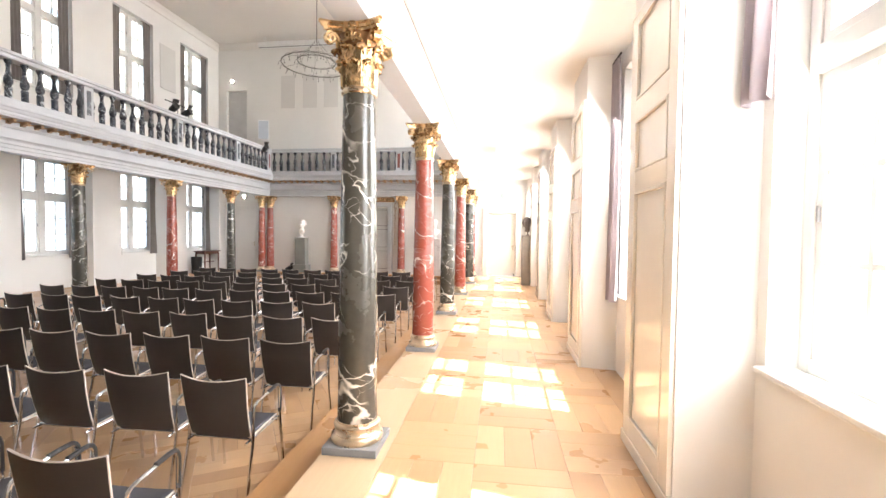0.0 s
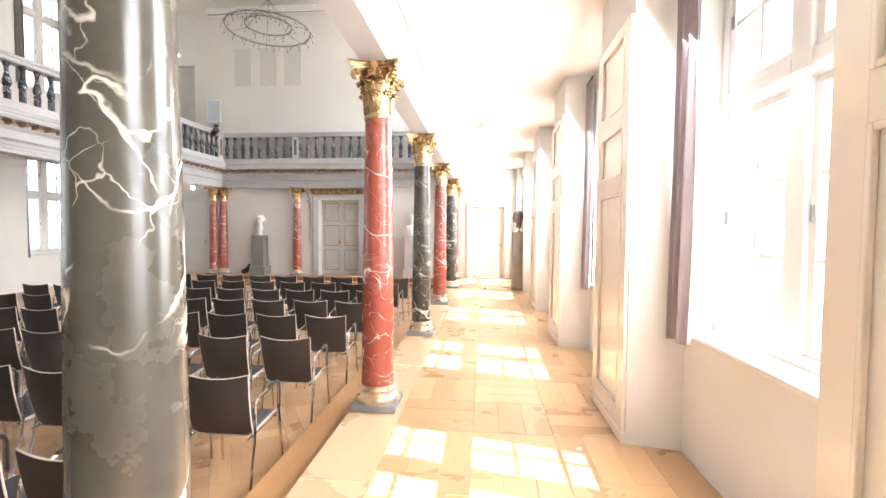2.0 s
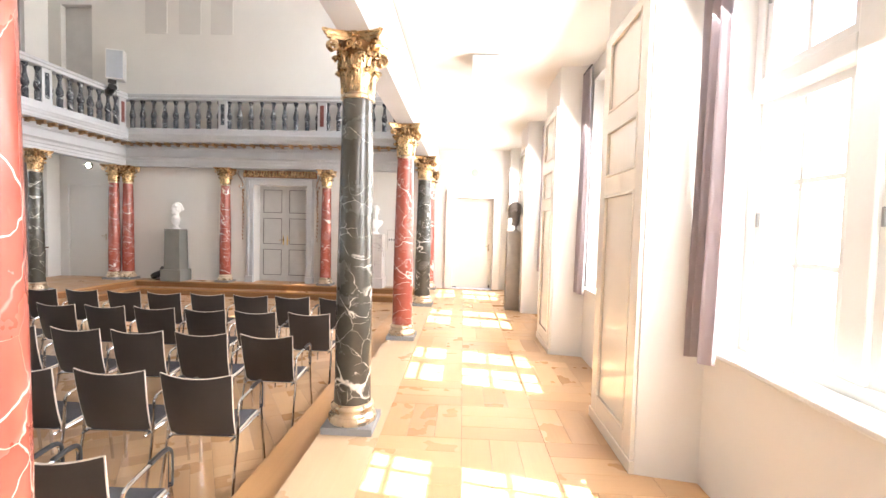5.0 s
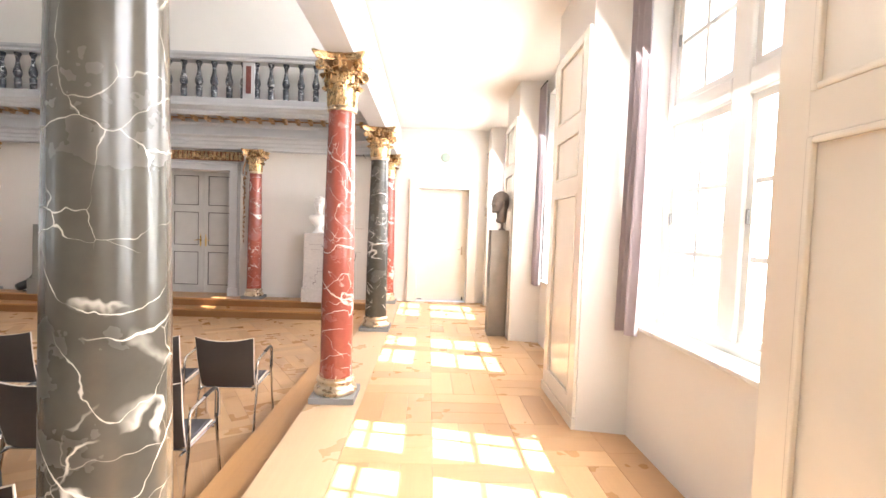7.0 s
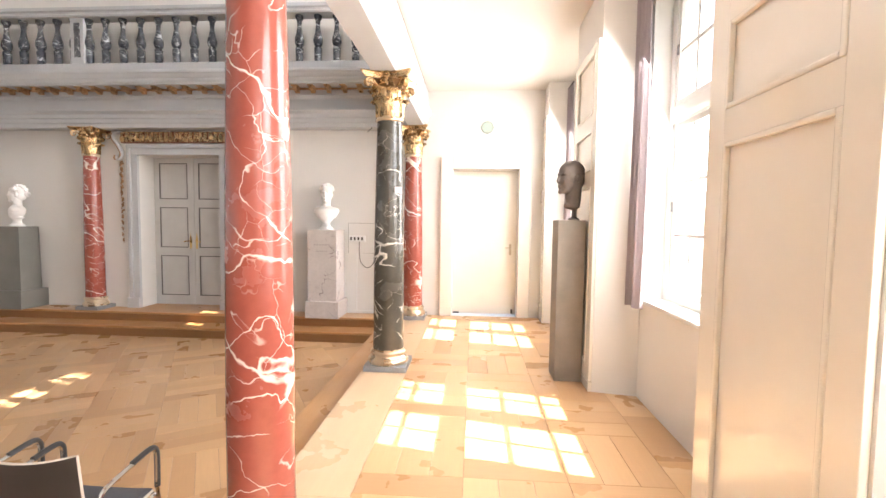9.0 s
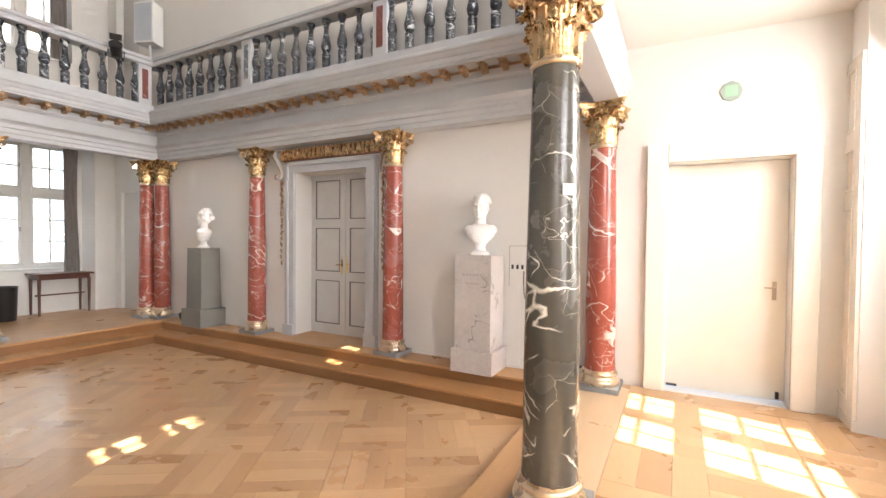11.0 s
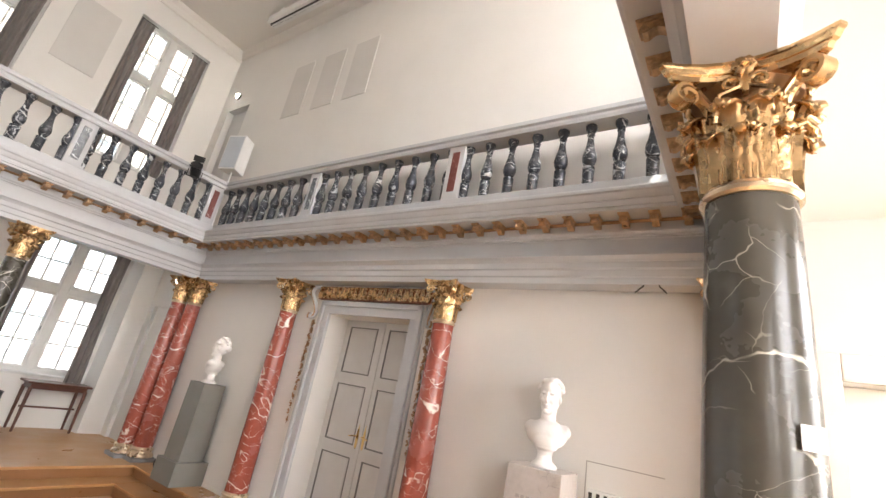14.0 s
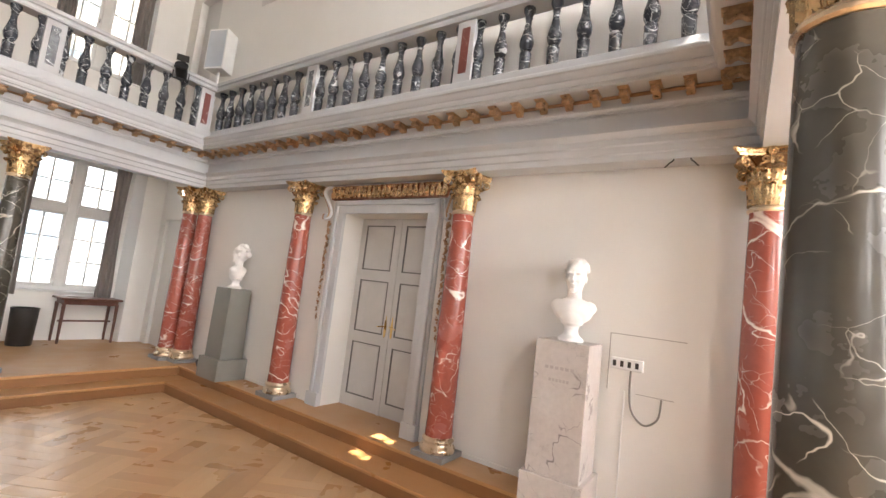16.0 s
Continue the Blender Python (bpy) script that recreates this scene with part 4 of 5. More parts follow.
# ---- doors ----
def panel_leaf(root, name, x0, x1, y, z0, z1, material, line, rows, label=""):
    """A framed door leaf that faces -y: stiles, rails, sunk panels and mouldings."""
    leaf = part(name, box(x0, y + 0.012, z0, x1, y + 0.05, z1), material, root, label)
    st = 0.095
    bm = bmesh.new()
    bx(bm, x0, y, z0, x0 + st, y + 0.012, z1)
    bx(bm, x1 - st, y, z0, x1, y + 0.012, z1)
    edges = [z0]
    for a, b in rows:
        edges += [a, b]
    edges.append(z1)
    for i in range(0, len(edges), 2):
        bx(bm, x0 + st, y, edges[i], x1 - st, y + 0.012, edges[i + 1])
    part("stile", bm, material, leaf)
    for a, b in rows:
        part("panel", box(x0 + st + 0.03, y + 0.004, a + 0.03, x1 - st - 0.03, y + 0.013, b - 0.03, bevel=0.004), material, leaf)
        bm = bmesh.new()
        w = 0.016
        xa, xb = x0 + st, x1 - st
        bx(bm, xa, y - 0.004, a, xa + w, y + 0.013, b, bevel=0.003)
        bx(bm, xb - w, y - 0.004, a, xb, y + 0.013, b, bevel=0.003)
        bx(bm, xa + w, y - 0.004, a, xb - w, y + 0.013, a + w, bevel=0.003)
        bx(bm, xa + w, y - 0.004, b - w, xb - w, y + 0.013, b, bevel=0.003)
        part("moulding", bm, line, leaf, "dark painted panel moulding")
    return leaf


DY = WALL_E + 0.34
door = empty("door_1", "grey panelled double door with brass handles, closed", "door", kind="structure")
mid = (D_X0 + D_X1) / 2
rows = [(0.16, 0.86), (1.00, 1.70), (1.84, 2.46)]
for x0, x1 in ((D_X0, mid - 0.003), (mid + 0.003, D_X1)):
    leaf = panel_leaf(door, "door_leaf", x0 - 0.0, x1, DY, 0.001, D_TOP, M_DOORGREY, M_DOORLINE, rows)
    s = -1 if x1 < mid + 0.001 else 1
    hx = mid + s * 0.055
    bm = prism([(hx - 0.016, 1.0), (hx, 0.97), (hx + 0.016, 1.0), (hx + 0.02, 1.12), (hx, 1.26), (hx - 0.02, 1.12)], 0.006, axis="y", at=(0, DY - 0.006, 0))
    tube(curve_points([(hx, DY - 0.01, 1.12), (hx, DY - 0.05, 1.12), (hx + s * 0.05, DY - 0.055, 1.115), (hx + s * 0.10, DY - 0.05, 1.105)], 4), 0.008, 8, bm)
    part("door_handle", bm, M_BRASS, leaf, "brass lever handle on a pointed plate")
part("cover_strip", box(mid - 0.025, DY - 0.014, 0.001, mid + 0.025, DY - 0.001, D_TOP, bevel=0.004), M_DOORGREY, door)

surround = empty("door_surround", "grey moulded door surround with gilded carving and scrolled consoles", "door surround", kind="structure")
fy = WALL_E - 0.002
for s, xe in ((-1, D_X0), (1, D_X1)):
    bm = bmesh.new()
    a = sorted((xe - s * 0.004, xe + s * 0.10))
    bx(bm, a[0], fy - 0.05, 0.0, a[1], fy + 0.0, D_TOP + 0.10, bevel=0.006)
    a = sorted((xe + s * 0.10, xe + s * 0.165))
    bx(bm, a[0], fy - 0.075, 0.0, a[1], fy, D_TOP + 0.165, bevel=0.012)
    a = sorted((xe + s * 0.165, xe + s * 0.20))
    bx(bm, a[0], fy - 0.035, 0.0, a[1], fy, D_TOP + 0.165, bevel=0.006)
    part("jamb", bm, M_GREY, surround)
    a = sorted((xe - s * 0.008, xe + s * 0.205))
    part("jamb_block", box(a[0], fy - 0.085, 0.0, a[1], fy, 0.17, bevel=0.006), M_GREY, surround)
    # console scroll on the outer side
    cx = xe + s * 0.30
    pts = curve_points([(cx - s * 0.04, fy - 0.05, 2.91), (cx + s * 0.03, fy - 0.09, 2.89), (cx + s * 0.05, fy - 0.10, 2.81), (cx - s * 0.01, fy - 0.07, 2.69), (cx - s * 0.055, fy - 0.05, 2.57),
                        (cx - s * 0.04, fy - 0.06, 2.49), (cx + s * 0.015, fy - 0.085, 2.47), (cx + s * 0.02, fy - 0.08, 2.52), (cx - s * 0.005, fy - 0.07, 2.525)], 5)
    bm = tube(pts, 0.030, 8, taper=[1.0 - 0.012 * i for i in range(len(pts))])
    console = part("console", bm, M_GREY, surround, "grey scrolled console", True)
    part("gilded_edge", tube([p + Vector((s * 0.028, -0.010, 0)) for p in pts], 0.013, 6), M_GOLDOLD, console, "gilded edge of the scroll", True)
    bm = bmesh.new()
    rnd = random.Random(5)
    for k in range(46):
        z = 2.43 - 1.33 * k / 45
        r = 0.022 * (1.1 - 0.5 * k / 45) + 0.008 * math.sin(k * 1.9)
        bmesh.ops.create_icosphere(bm, subdivisions=1, radius=r, matrix=Matrix.Translation((cx - s * 0.015 + rnd.uniform(-0.012, 0.012), fy - 0.02 - rnd.uniform(0, 0.015), z)) @ Matrix.Rotation(rnd.uniform(0, 3), 4, "Y") @ Matrix.Diagonal((1.25, 0.8, 0.75, 1)))
    part("garland", bm, M_GOLDOLD, surround, "carved gilded garland", True)
bm = bmesh.new()
bx(bm, D_X0 - 0.10, fy - 0.053, D_TOP - 0.004, D_X1 + 0.10, fy, D_TOP + 0.10, bevel=0.006)
bx(bm, D_X0 - 0.165, fy - 0.075, D_TOP + 0.10, D_X1 + 0.165, fy, D_TOP + 0.165, bevel=0.012)
part("lintel", bm, M_GREY, surround)
part("carved_bed", box(D_X0 - 0.26, fy - 0.06, 2.74, D_X1 + 0.26, fy, 2.92), M_REDGOLD, surround, "gilded red carved band")
bm = bmesh.new()
pts = [(0.0, 0.0), (0.030, 0.01), (0.036, 0.06), (0.022, 0.12), (0.030, 0.155), (0.0, 0.165), (-0.030, 0.155), (-0.022, 0.12), (-0.036, 0.06), (-0.030, 0.01)]
prism(pts, 0.03, bm, "y")
bmesh.ops.create_icosphere(bm, subdivisions=1, radius=0.024, matrix=Matrix.Translation((0, -0.002, 0.05)) @ Matrix.Diagonal((1, 0.8, 1.5, 1)))
bmesh.ops.create_icosphere(bm, subdivisions=1, radius=0.016, matrix=Matrix.Translation((0, -0.002, 0.13)))
me = finish("carved_leaf", bm, M_GOLD, True)
for k in range(23):
    part_me("carved_leaf", me, surround, pose(D_X0 - 0.22 + (D_X1 - D_X0 + 0.44) * k / 22, fy - 0.085, 2.748))


def plain_door(name, x0, x1, top, label, material, handle_right, recess=0.2, z0=0.0, lining=True):
    root = empty(name, label, "door", kind="structure")
    y = WALL_E + recess
    part("door_leaf", box(x0 + 0.004, y, z0 + 0.001, x1 - 0.004, y + 0.05, top - 0.004, bevel=0.003), material, root)
    if lining:
        bm = bmesh.new()
        bx(bm, x0 - 0.19, WALL_E - 0.055, z0, x0, WALL_E + 0.02, top + 0.19, bevel=0.012)
        bx(bm, x1, WALL_E - 0.055, z0, x1 + 0.19, WALL_E + 0.02, top + 0.19, bevel=0.012)
        bx(bm, x0, WALL_E - 0.055, top, x1, WALL_E + 0.02, top + 0.19, bevel=0.012)
        part("door_frame", bm, M_WOODWHITE, root)
    hx = x1 - 0.10 if handle_right else x0 + 0.10
    s = -1 if handle_right else 1
    bm = box(hx - 0.018, y - 0.006, z0 + 0.98, hx + 0.018, y, z0 + 1.16, bevel=0.003)
    tube(curve_points([(hx, y, z0 + 1.10), (hx, y - 0.05, z0 + 1.10), (hx + s * 0.06, y - 0.055, z0 + 1.10), (hx + s * 0.085, y - 0.05, z0 + 1.10)], 4), 0.008, 8, bm)
    part("door_handle", bm, M_HANDLE, root, "metal lever handle on a plate")
    return root


d2 = plain_door("door_2", A_X0, A_X1, A_TOP, "plain white door in a deep white frame, closed", M_WOODWHITE, True)
bm = box(A_X1 - 0.075, WALL_E + 0.18, 0.02, A_X1 - 0.045, WALL_E + 0.2, 0.09, bevel=0.004)
bx(bm, A_X0 + 0.02, WALL_E + 0.165, 0.012, A_X0 + 0.12, WALL_E + 0.2, 0.03, bevel=0.003)
part("door_stop", bm, M_STEEL, d2, "small dark door stop")
plain_door("door_3", -10.56, -9.46, 2.45, "plain grey-white door at the end of the far aisle, closed", M_WALL, True, 0.06, lining=False)
plain_door("door_4", -10.70, -9.85, 7.14, "tall grey gallery door, closed", M_DOORGREY, True, 0.14, z0=GAL, lining=False)

# thin skirting on the end wall
bm = bmesh.new()
for x0, x1 in ((-8.55, -6.35), (-5.95, D_X0 - 0.21), (D_X1 + 0.21, -3.70), (-3.30, -1.02)):
    bx(bm, x0, WALL_E - 0.012, 0.0, x1, WALL_E + 0.004, 0.045, bevel=0.003)
structure("baseboard", bm, M_WALL, "thin white skirting")


# ---- busts and pedestals ----
def bust(name, label, material, x, y, z, scale, turn, draped):
    """A sculpted head with neck, shoulders and socle, fused into one surface."""
    bm = bmesh.new()
    def ball(p, r, d=(1, 1, 1), rot=None):
        m = Matrix.Translation(p) @ (rot if rot is not None else Matrix.Identity(4)) @ Matrix.Diagonal((*d, 1))
        bmesh.ops.create_icosphere(bm, subdivisions=3, radius=r, matrix=m)
    if draped:
        lathe([(0.095, 0.0), (0.098, 0.02), (0.085, 0.03), (0.060, 0.05), (0.052, 0.085), (0.060, 0.12), (0.085, 0.135), (0.085, 0.15)], 24, bm)
        ball((0, 0.0, 0.235), 0.12, (1.28, 0.78, 0.88))
        ball((0.115, 0.01, 0.265), 0.06, (1.0, 1.0, 0.9))
        ball((-0.115, 0.01, 0.265), 0.06, (1.0, 1.0, 0.9))
        ball((0, -0.045, 0.20), 0.085, (1.1, 0.6, 1.0))
        hz = 0.50
        lathe([(0.075, 0.28), (0.058, 0.33), (0.055, 0.38), (0.062, 0.45)], 20, bm, at=(0, 0.01, 0))
    else:
        hz = 0.33
        lathe([(0.045, 0.0), (0.045, 0.015), (0.018, 0.025), (0.018, 0.12)], 16, bm, at=(0, 0.045, 0))
        lathe([(0.020, 0.085), (0.046, 0.10), (0.052, 0.15), (0.056, 0.22), (0.060, 0.30)], 20, bm, at=(0, 0.035, 0), sx=1.0, sy=1.15)
        ball((0, -0.005, 0.115), 0.030, (1.0, 1.3, 0.9))
    ball((0, 0.022, hz + 0.045), 0.092, (0.84, 1.12, 1.02))
    ball((0, 0.040, hz - 0.015), 0.078, (0.90, 1.05, 1.15))
    ball((0, -0.030, hz + 0.048), 0.062, (1.0, 0.95, 1.05))
    ball((0, -0.022, hz - 0.025), 0.070, (0.92, 1.02, 1.45))
    ball((0, -0.035, hz - 0.085), 0.050, (1.02, 0.98, 0.85))
    ball((0, -0.078, hz - 0.108), 0.023, (1.1, 0.9, 0.85))
    ball((0, -0.100, hz - 0.022), 0.016, (0.75, 1.1, 1.5))
    ball((0, -0.093, hz + 0.010), 0.012, (0.7, 1.0, 2.0))
    ball((0, -0.088, hz - 0.062), 0.018, (1.35, 0.75, 0.42))
    ball((0, -0.086, hz - 0.078), 0.016, (1.25, 0.75, 0.42))
    for s in (-1, 1):
        ball((s * 0.028, -0.076, hz + 0.026), 0.022, (1.25, 0.7, 0.42))
        ball((s * 0.030, -0.070, hz - 0.030), 0.026, (0.9, 0.7, 0.9))
        ball((s * 0.076, 0.022, hz - 0.010), 0.024, (0.45, 0.8, 1.35))
    rnd = random.Random(len(label))
    if draped:
        for k in range(46):
            a, e = rnd.uniform(0, 2 * math.pi), rnd.uniform(0.1, 1.35)
            ball((0.088 * math.cos(e) * math.cos(a), 0.035 + 0.105 * math.cos(e) * math.sin(a), hz + 0.035 + 0.105 * math.sin(e)) if math.sin(a) > -0.55 or e > 0.8 else (0, 0.09, hz), rnd.uniform(0.016, 0.026))
        ball((0, 0.13, hz + 0.0), 0.045)
    me = finish(name, bm, material, False)
    ob = tagged(new(name, me), label, "statue")
    ob.matrix_basis = pose(x, y, z, 0, 0, turn) @ Matrix.Diagonal((scale, scale, scale, 1))
    r = ob.modifiers.new("fuse", "REMESH")
    r.mode, r.voxel_size, r.use_smooth_shade = "VOXEL", 0.0058, True
    sm = ob.modifiers.new("soft", "SMOOTH")
    sm.factor, sm.iterations = 0.5, 4
    return ob


def pedestal(name, label, x0, y0, x1, y1, h, foot_h, foot_o, material, taper=0.0, cap=0.0):
    root = empty(name, label, "pedestal", m=pose((x0 + x1) / 2, (y0 + y1) / 2, 0))
    w, d = (x1 - x0) / 2, (y1 - y0) / 2
    if foot_h:
        part("foot", box(-w - foot_o, -d - foot_o, 0, w + foot_o, d + foot_o, foot_h, bevel=0.006), material, root)
    bm = box(-w, -d, foot_h, w, d, h, bevel=0.005)
    for v in bm.verts:
        s = 1 - taper * (v.co.z - foot_h) / (h - foot_h)
        v.co.x, v.co.y = v.co.x * s, v.co.y * s
    part("die", bm, material, root)
    return root


pedestal("pedestal", "dark grey painted pedestal on a stepped foot", -7.64, 16.38, -7.22, 16.74, 1.34, 0.30, 0.055, M_PEDGREY, 0.06)
bust("marble_bust", "white marble bust in profile on a dark grey pedestal", M_WHITEMARBLE, -7.43, 16.56, 1.34, 1.06, -62, True)
p2 = pedestal("pedestal", "veined grey marble pedestal with engraved lettering", -2.44, 16.34, -1.99, 16.76, 1.355, 0.26, 0.035, M_GREYMARBLE)
for k, w in enumerate((0.13, 0.09)):
    for j in range(6):
        part("letter", box(-w + j * w / 3, -0.212, 1.12 - k * 0.10, -w + j * w / 3 + w / 4.2, -0.206, 1.145 - k * 0.10), M_LETTER, p2, "faint engraved letter")
bust("marble_bust", "white marble bust on a veined grey marble pedestal", M_WHITEMARBLE, -2.215, 16.55, 1.355, 1.12, 8, True)
pedestal("pedestal", "tall slim brown stone pedestal beside a window pier", 0.875, 13.93, 1.13, 14.21, 1.53, 0.0, 0.0, M_BRONZEPED)
bust("bronze_head", "dark bronze head on a tall brown pedestal", M_BRONZE, 1.0, 14.07, 1.53, 1.22, -70, False)


# ---- chairs ----
def chair_meshes():
    """A stacking armchair that faces +y: bent laminate back, padded seat, chrome frame, black arm pads. Floor at z = 0."""
    out = {}
    # backrest: bowed across, swept back towards the top, with a dipped upper edge
    bm = bmesh.new()
    nu, nv = 10, 8
    def back(u, s, off):
        w = 0.218 + 0.018 * s
        x = u * w
        z = 0.43 + 0.40 * s + 0.028 * u * u * s
        y = 0.055 - 0.055 * s + 0.03 * (1 - s) ** 3 - 0.030 * (1 - u * u) + off
        return (x, y, z)
    fr = [[bm.verts.new(back(i / nu * 2 - 1, j / nv, 0.0)) for i in range(nu + 1)] for j in range(nv + 1)]
    bk = [[bm.verts.new(back(i / nu * 2 - 1, j / nv, -0.011)) for i in range(nu + 1)] for j in range(nv + 1)]
    for j in range(nv):
        for i in range(nu):
            bm.faces.new((fr[j][i], fr[j][i + 1], fr[j + 1][i + 1], fr[j + 1][i]))
            bm.faces.new((bk[j][i], bk[j + 1][i], bk[j + 1][i + 1], bk[j][i + 1]))
        for i in (0, nu):
            bm.faces.new((fr[j][i], fr[j + 1][i], bk[j + 1][i], bk[j][i]))
    for i in range(nu):
        for j in (0, nv):
            bm.faces.new((fr[j][i], fr[j][i + 1], bk[j][i + 1], bk[j][i]))
    out["backrest"] = finish("backrest", bm, M_CHAIRBACK, True)
    # pale edge round the shell, running on along the seat sides
    pts = [Vector((-0.205, 0.44, 0.44)), Vector((-0.205, 0.25, 0.425)), Vector((-0.207, 0.13, 0.415))]
    pts += [Vector(back(-1, j / nv, -0.005)) for j in range(nv + 1)]
    pts += [Vector(back(i / nu * 2 - 1, 1, -0.005)) for i in range(1, nu)]
    pts += [Vector(back(1, 1 - j / nv, -0.005)) for j in range(nv + 1)]
    pts += [Vector((0.207, 0.13, 0.415)), Vector((0.205, 0.25, 0.425)), Vector((0.205, 0.44, 0.44))]
    out["edge"] = finish("edge", tube(pts, 0.0065, 6), M_EDGE, True)
    # seat pad
    bm = bmesh.new()
    rows = []
    for j in range(7):
        s = j / 6
        y, z = 0.075 + 0.385 * s, 0.425 + 0.022 * s - 0.02 * math.sin(math.pi * s) - 0.03 * max(0, s - 0.85) / 0.15
        rows.append([bm.verts.new((u * 0.198, y, z + dz)) for u, dz in ((-1, 0.0), (-0.95, 0.022), (-0.4, 0.018), (0.4, 0.018), (0.95, 0.022), (1, 0.0), (0.9, -0.014), (-0.9, -0.014))])
    for a, b in zip(rows, rows[1:]):
        for k in range(8):
            m = (k + 1) % 8
            bm.faces.new((a[k], a[m], b[m], b[k]))
    bm.faces.new(rows[0])
    bm.faces.new(list(reversed(rows[-1])))
    out["seat"] = finish("seat", bm, M_SEAT, True)
    # one side of the frame: rear leg up to the arm, then forward; mirrored for the other side
    out["rear_leg"] = finish("leg", tube(curve_points([(0.245, -0.02, 0.0), (0.240, 0.05, 0.30), (0.238, 0.075, 0.44), (0.238, 0.085, 0.60), (0.238, 0.11, 0.642), (0.238, 0.16, 0.655)], 4), 0.0105, 8), M_CHROME, True)
    out["arm"] = finish("armrest", tube(curve_points([(0.238, 0.16, 0.655), (0.239, 0.30, 0.672), (0.240, 0.385, 0.678), (0.241, 0.418, 0.655), (0.241, 0.424, 0.60), (0.240, 0.424, 0.50)], 4), 0.0105, 8), M_CHROME, True)
    out["pad"] = finish("arm_pad", tube(curve_points([(0.239, 0.27, 0.674), (0.240, 0.385, 0.684), (0.241, 0.422, 0.658), (0.241, 0.428, 0.60), (0.240, 0.428, 0.475)], 4), 0.0135, 8), M_BLACK, True)
    out["front_leg"] = finish("leg", tube(curve_points([(0.240, 0.424, 0.49), (0.238, 0.43, 0.445), (0.243, 0.455, 0.22), (0.248, 0.475, 0.0)], 4), 0.0105, 8), M_CHROME, True)
    bm = tube([(-0.238, 0.09, 0.405), (0.238, 0.09, 0.405)], 0.010, 8)
    tube([(-0.238, 0.40, 0.415), (0.238, 0.40, 0.415)], 0.010, 8, bm)
    tube([(0.215, 0.02, 0.40), (0.215, 0.25, 0.408), (0.225, 0.44, 0.43)], 0.008, 6, bm)
    tube([(-0.215, 0.02, 0.40), (-0.215, 0.25, 0.408), (-0.225, 0.44, 0.43)], 0.008, 6, bm)
    out["rails"] = finish("seat_frame", bm, M_CHROME, True)
    return out


CH = chair_meshes()
MIRROR = Matrix.Diagonal((-1, 1, 1, 1))


def chair(m):
    root = empty("armchair", "black laminate armchair with chrome frame and dark seat pad", "chair", "rows of chairs in the hall", m=m)
    part_me("backrest", CH["backrest"], root)
    part_me("edge", CH["edge"], root, label="pale plywood edge")
    part_me("seat", CH["seat"], root, label="dark grey padded seat")
    part_me("seat_frame", CH["rails"], root)
    for s in (None, MIRROR):
        part_me("leg", CH["rear_leg"], root, s)
        part_me("leg", CH["front_leg"], root, s)
        arm = part_me("armrest", CH["arm"], root, s, "chrome arm loop")
        part_me("arm_pad", CH["pad"], arm, label="black plastic arm pad")
    return root


rnd = random.Random(11)
first = None
for r in range(10):
    for k in range(11):
        m = pose(-1.69 - 0.60 * k + rnd.uniform(-0.015, 0.015), 1.86 + 1.05 * r + rnd.uniform(-0.02, 0.02), HALL, 0, 0, rnd.uniform(-2.0, 2.0))
        if first is None:
            first = chair(m)
        else:
            copy_thing(first, m)


# ---- loose things on the far platform ----
def side_table(x, y, turn):
    root = empty("side_table", "small dark red wooden table with slim legs by a window", "table", m=pose(x, y, 0, 0, 0, turn))
    part("tabletop", box(-0.47, -0.24, 0.765, 0.47, 0.24, 0.80, bevel=0.008), M_TABLE, root)
    bm = bmesh.new()
    bx(bm, -0.41, -0.19, 0.68, 0.41, -0.17, 0.765)
    bx(bm, -0.41, 0.17, 0.68, 0.41, 0.19, 0.765)
    bx(bm, -0.41, -0.17, 0.68, -0.39, 0.17, 0.765)
    bx(bm, 0.39, -0.17, 0.68, 0.41, 0.17, 0.765)
    part("apron", bm, M_TABLE, root)
    leg = [(0.020, 0.0), (0.022, 0.10), (0.026, 0.40), (0.030, 0.66), (0.030, 0.70)]
    for sx in (-1, 1):
        for sy in (-1, 1):
            part("leg", lathe(leg, 8, at=(sx * 0.40, sy * 0.18, 0)), M_TABLE, root, smooth=True)
    part("stretcher", box(-0.40, -0.015, 0.36, 0.40, 0.015, 0.39, bevel=0.004), M_TABLE, root)
    return root


side_table(-10.93, 15.90, 90)
bin_ = empty("waste_bin", "black round waste bin with a rim", "bin", m=pose(-10.72, 15.0, 0))
part("body", lathe([(0.16, 0.0), (0.165, 0.01), (0.18, 0.60), (0.175, 0.60), (0.16, 0.02)], 28), M_BLACK, bin_, smooth=True)
part("rim", tube([(0.178 * math.cos(a), 0.178 * math.sin(a), 0.60) for a in [2 * math.pi * i / 28 for i in range(28)]], 0.010, 6, closed=True), M_BLACK, bin_, smooth=True)


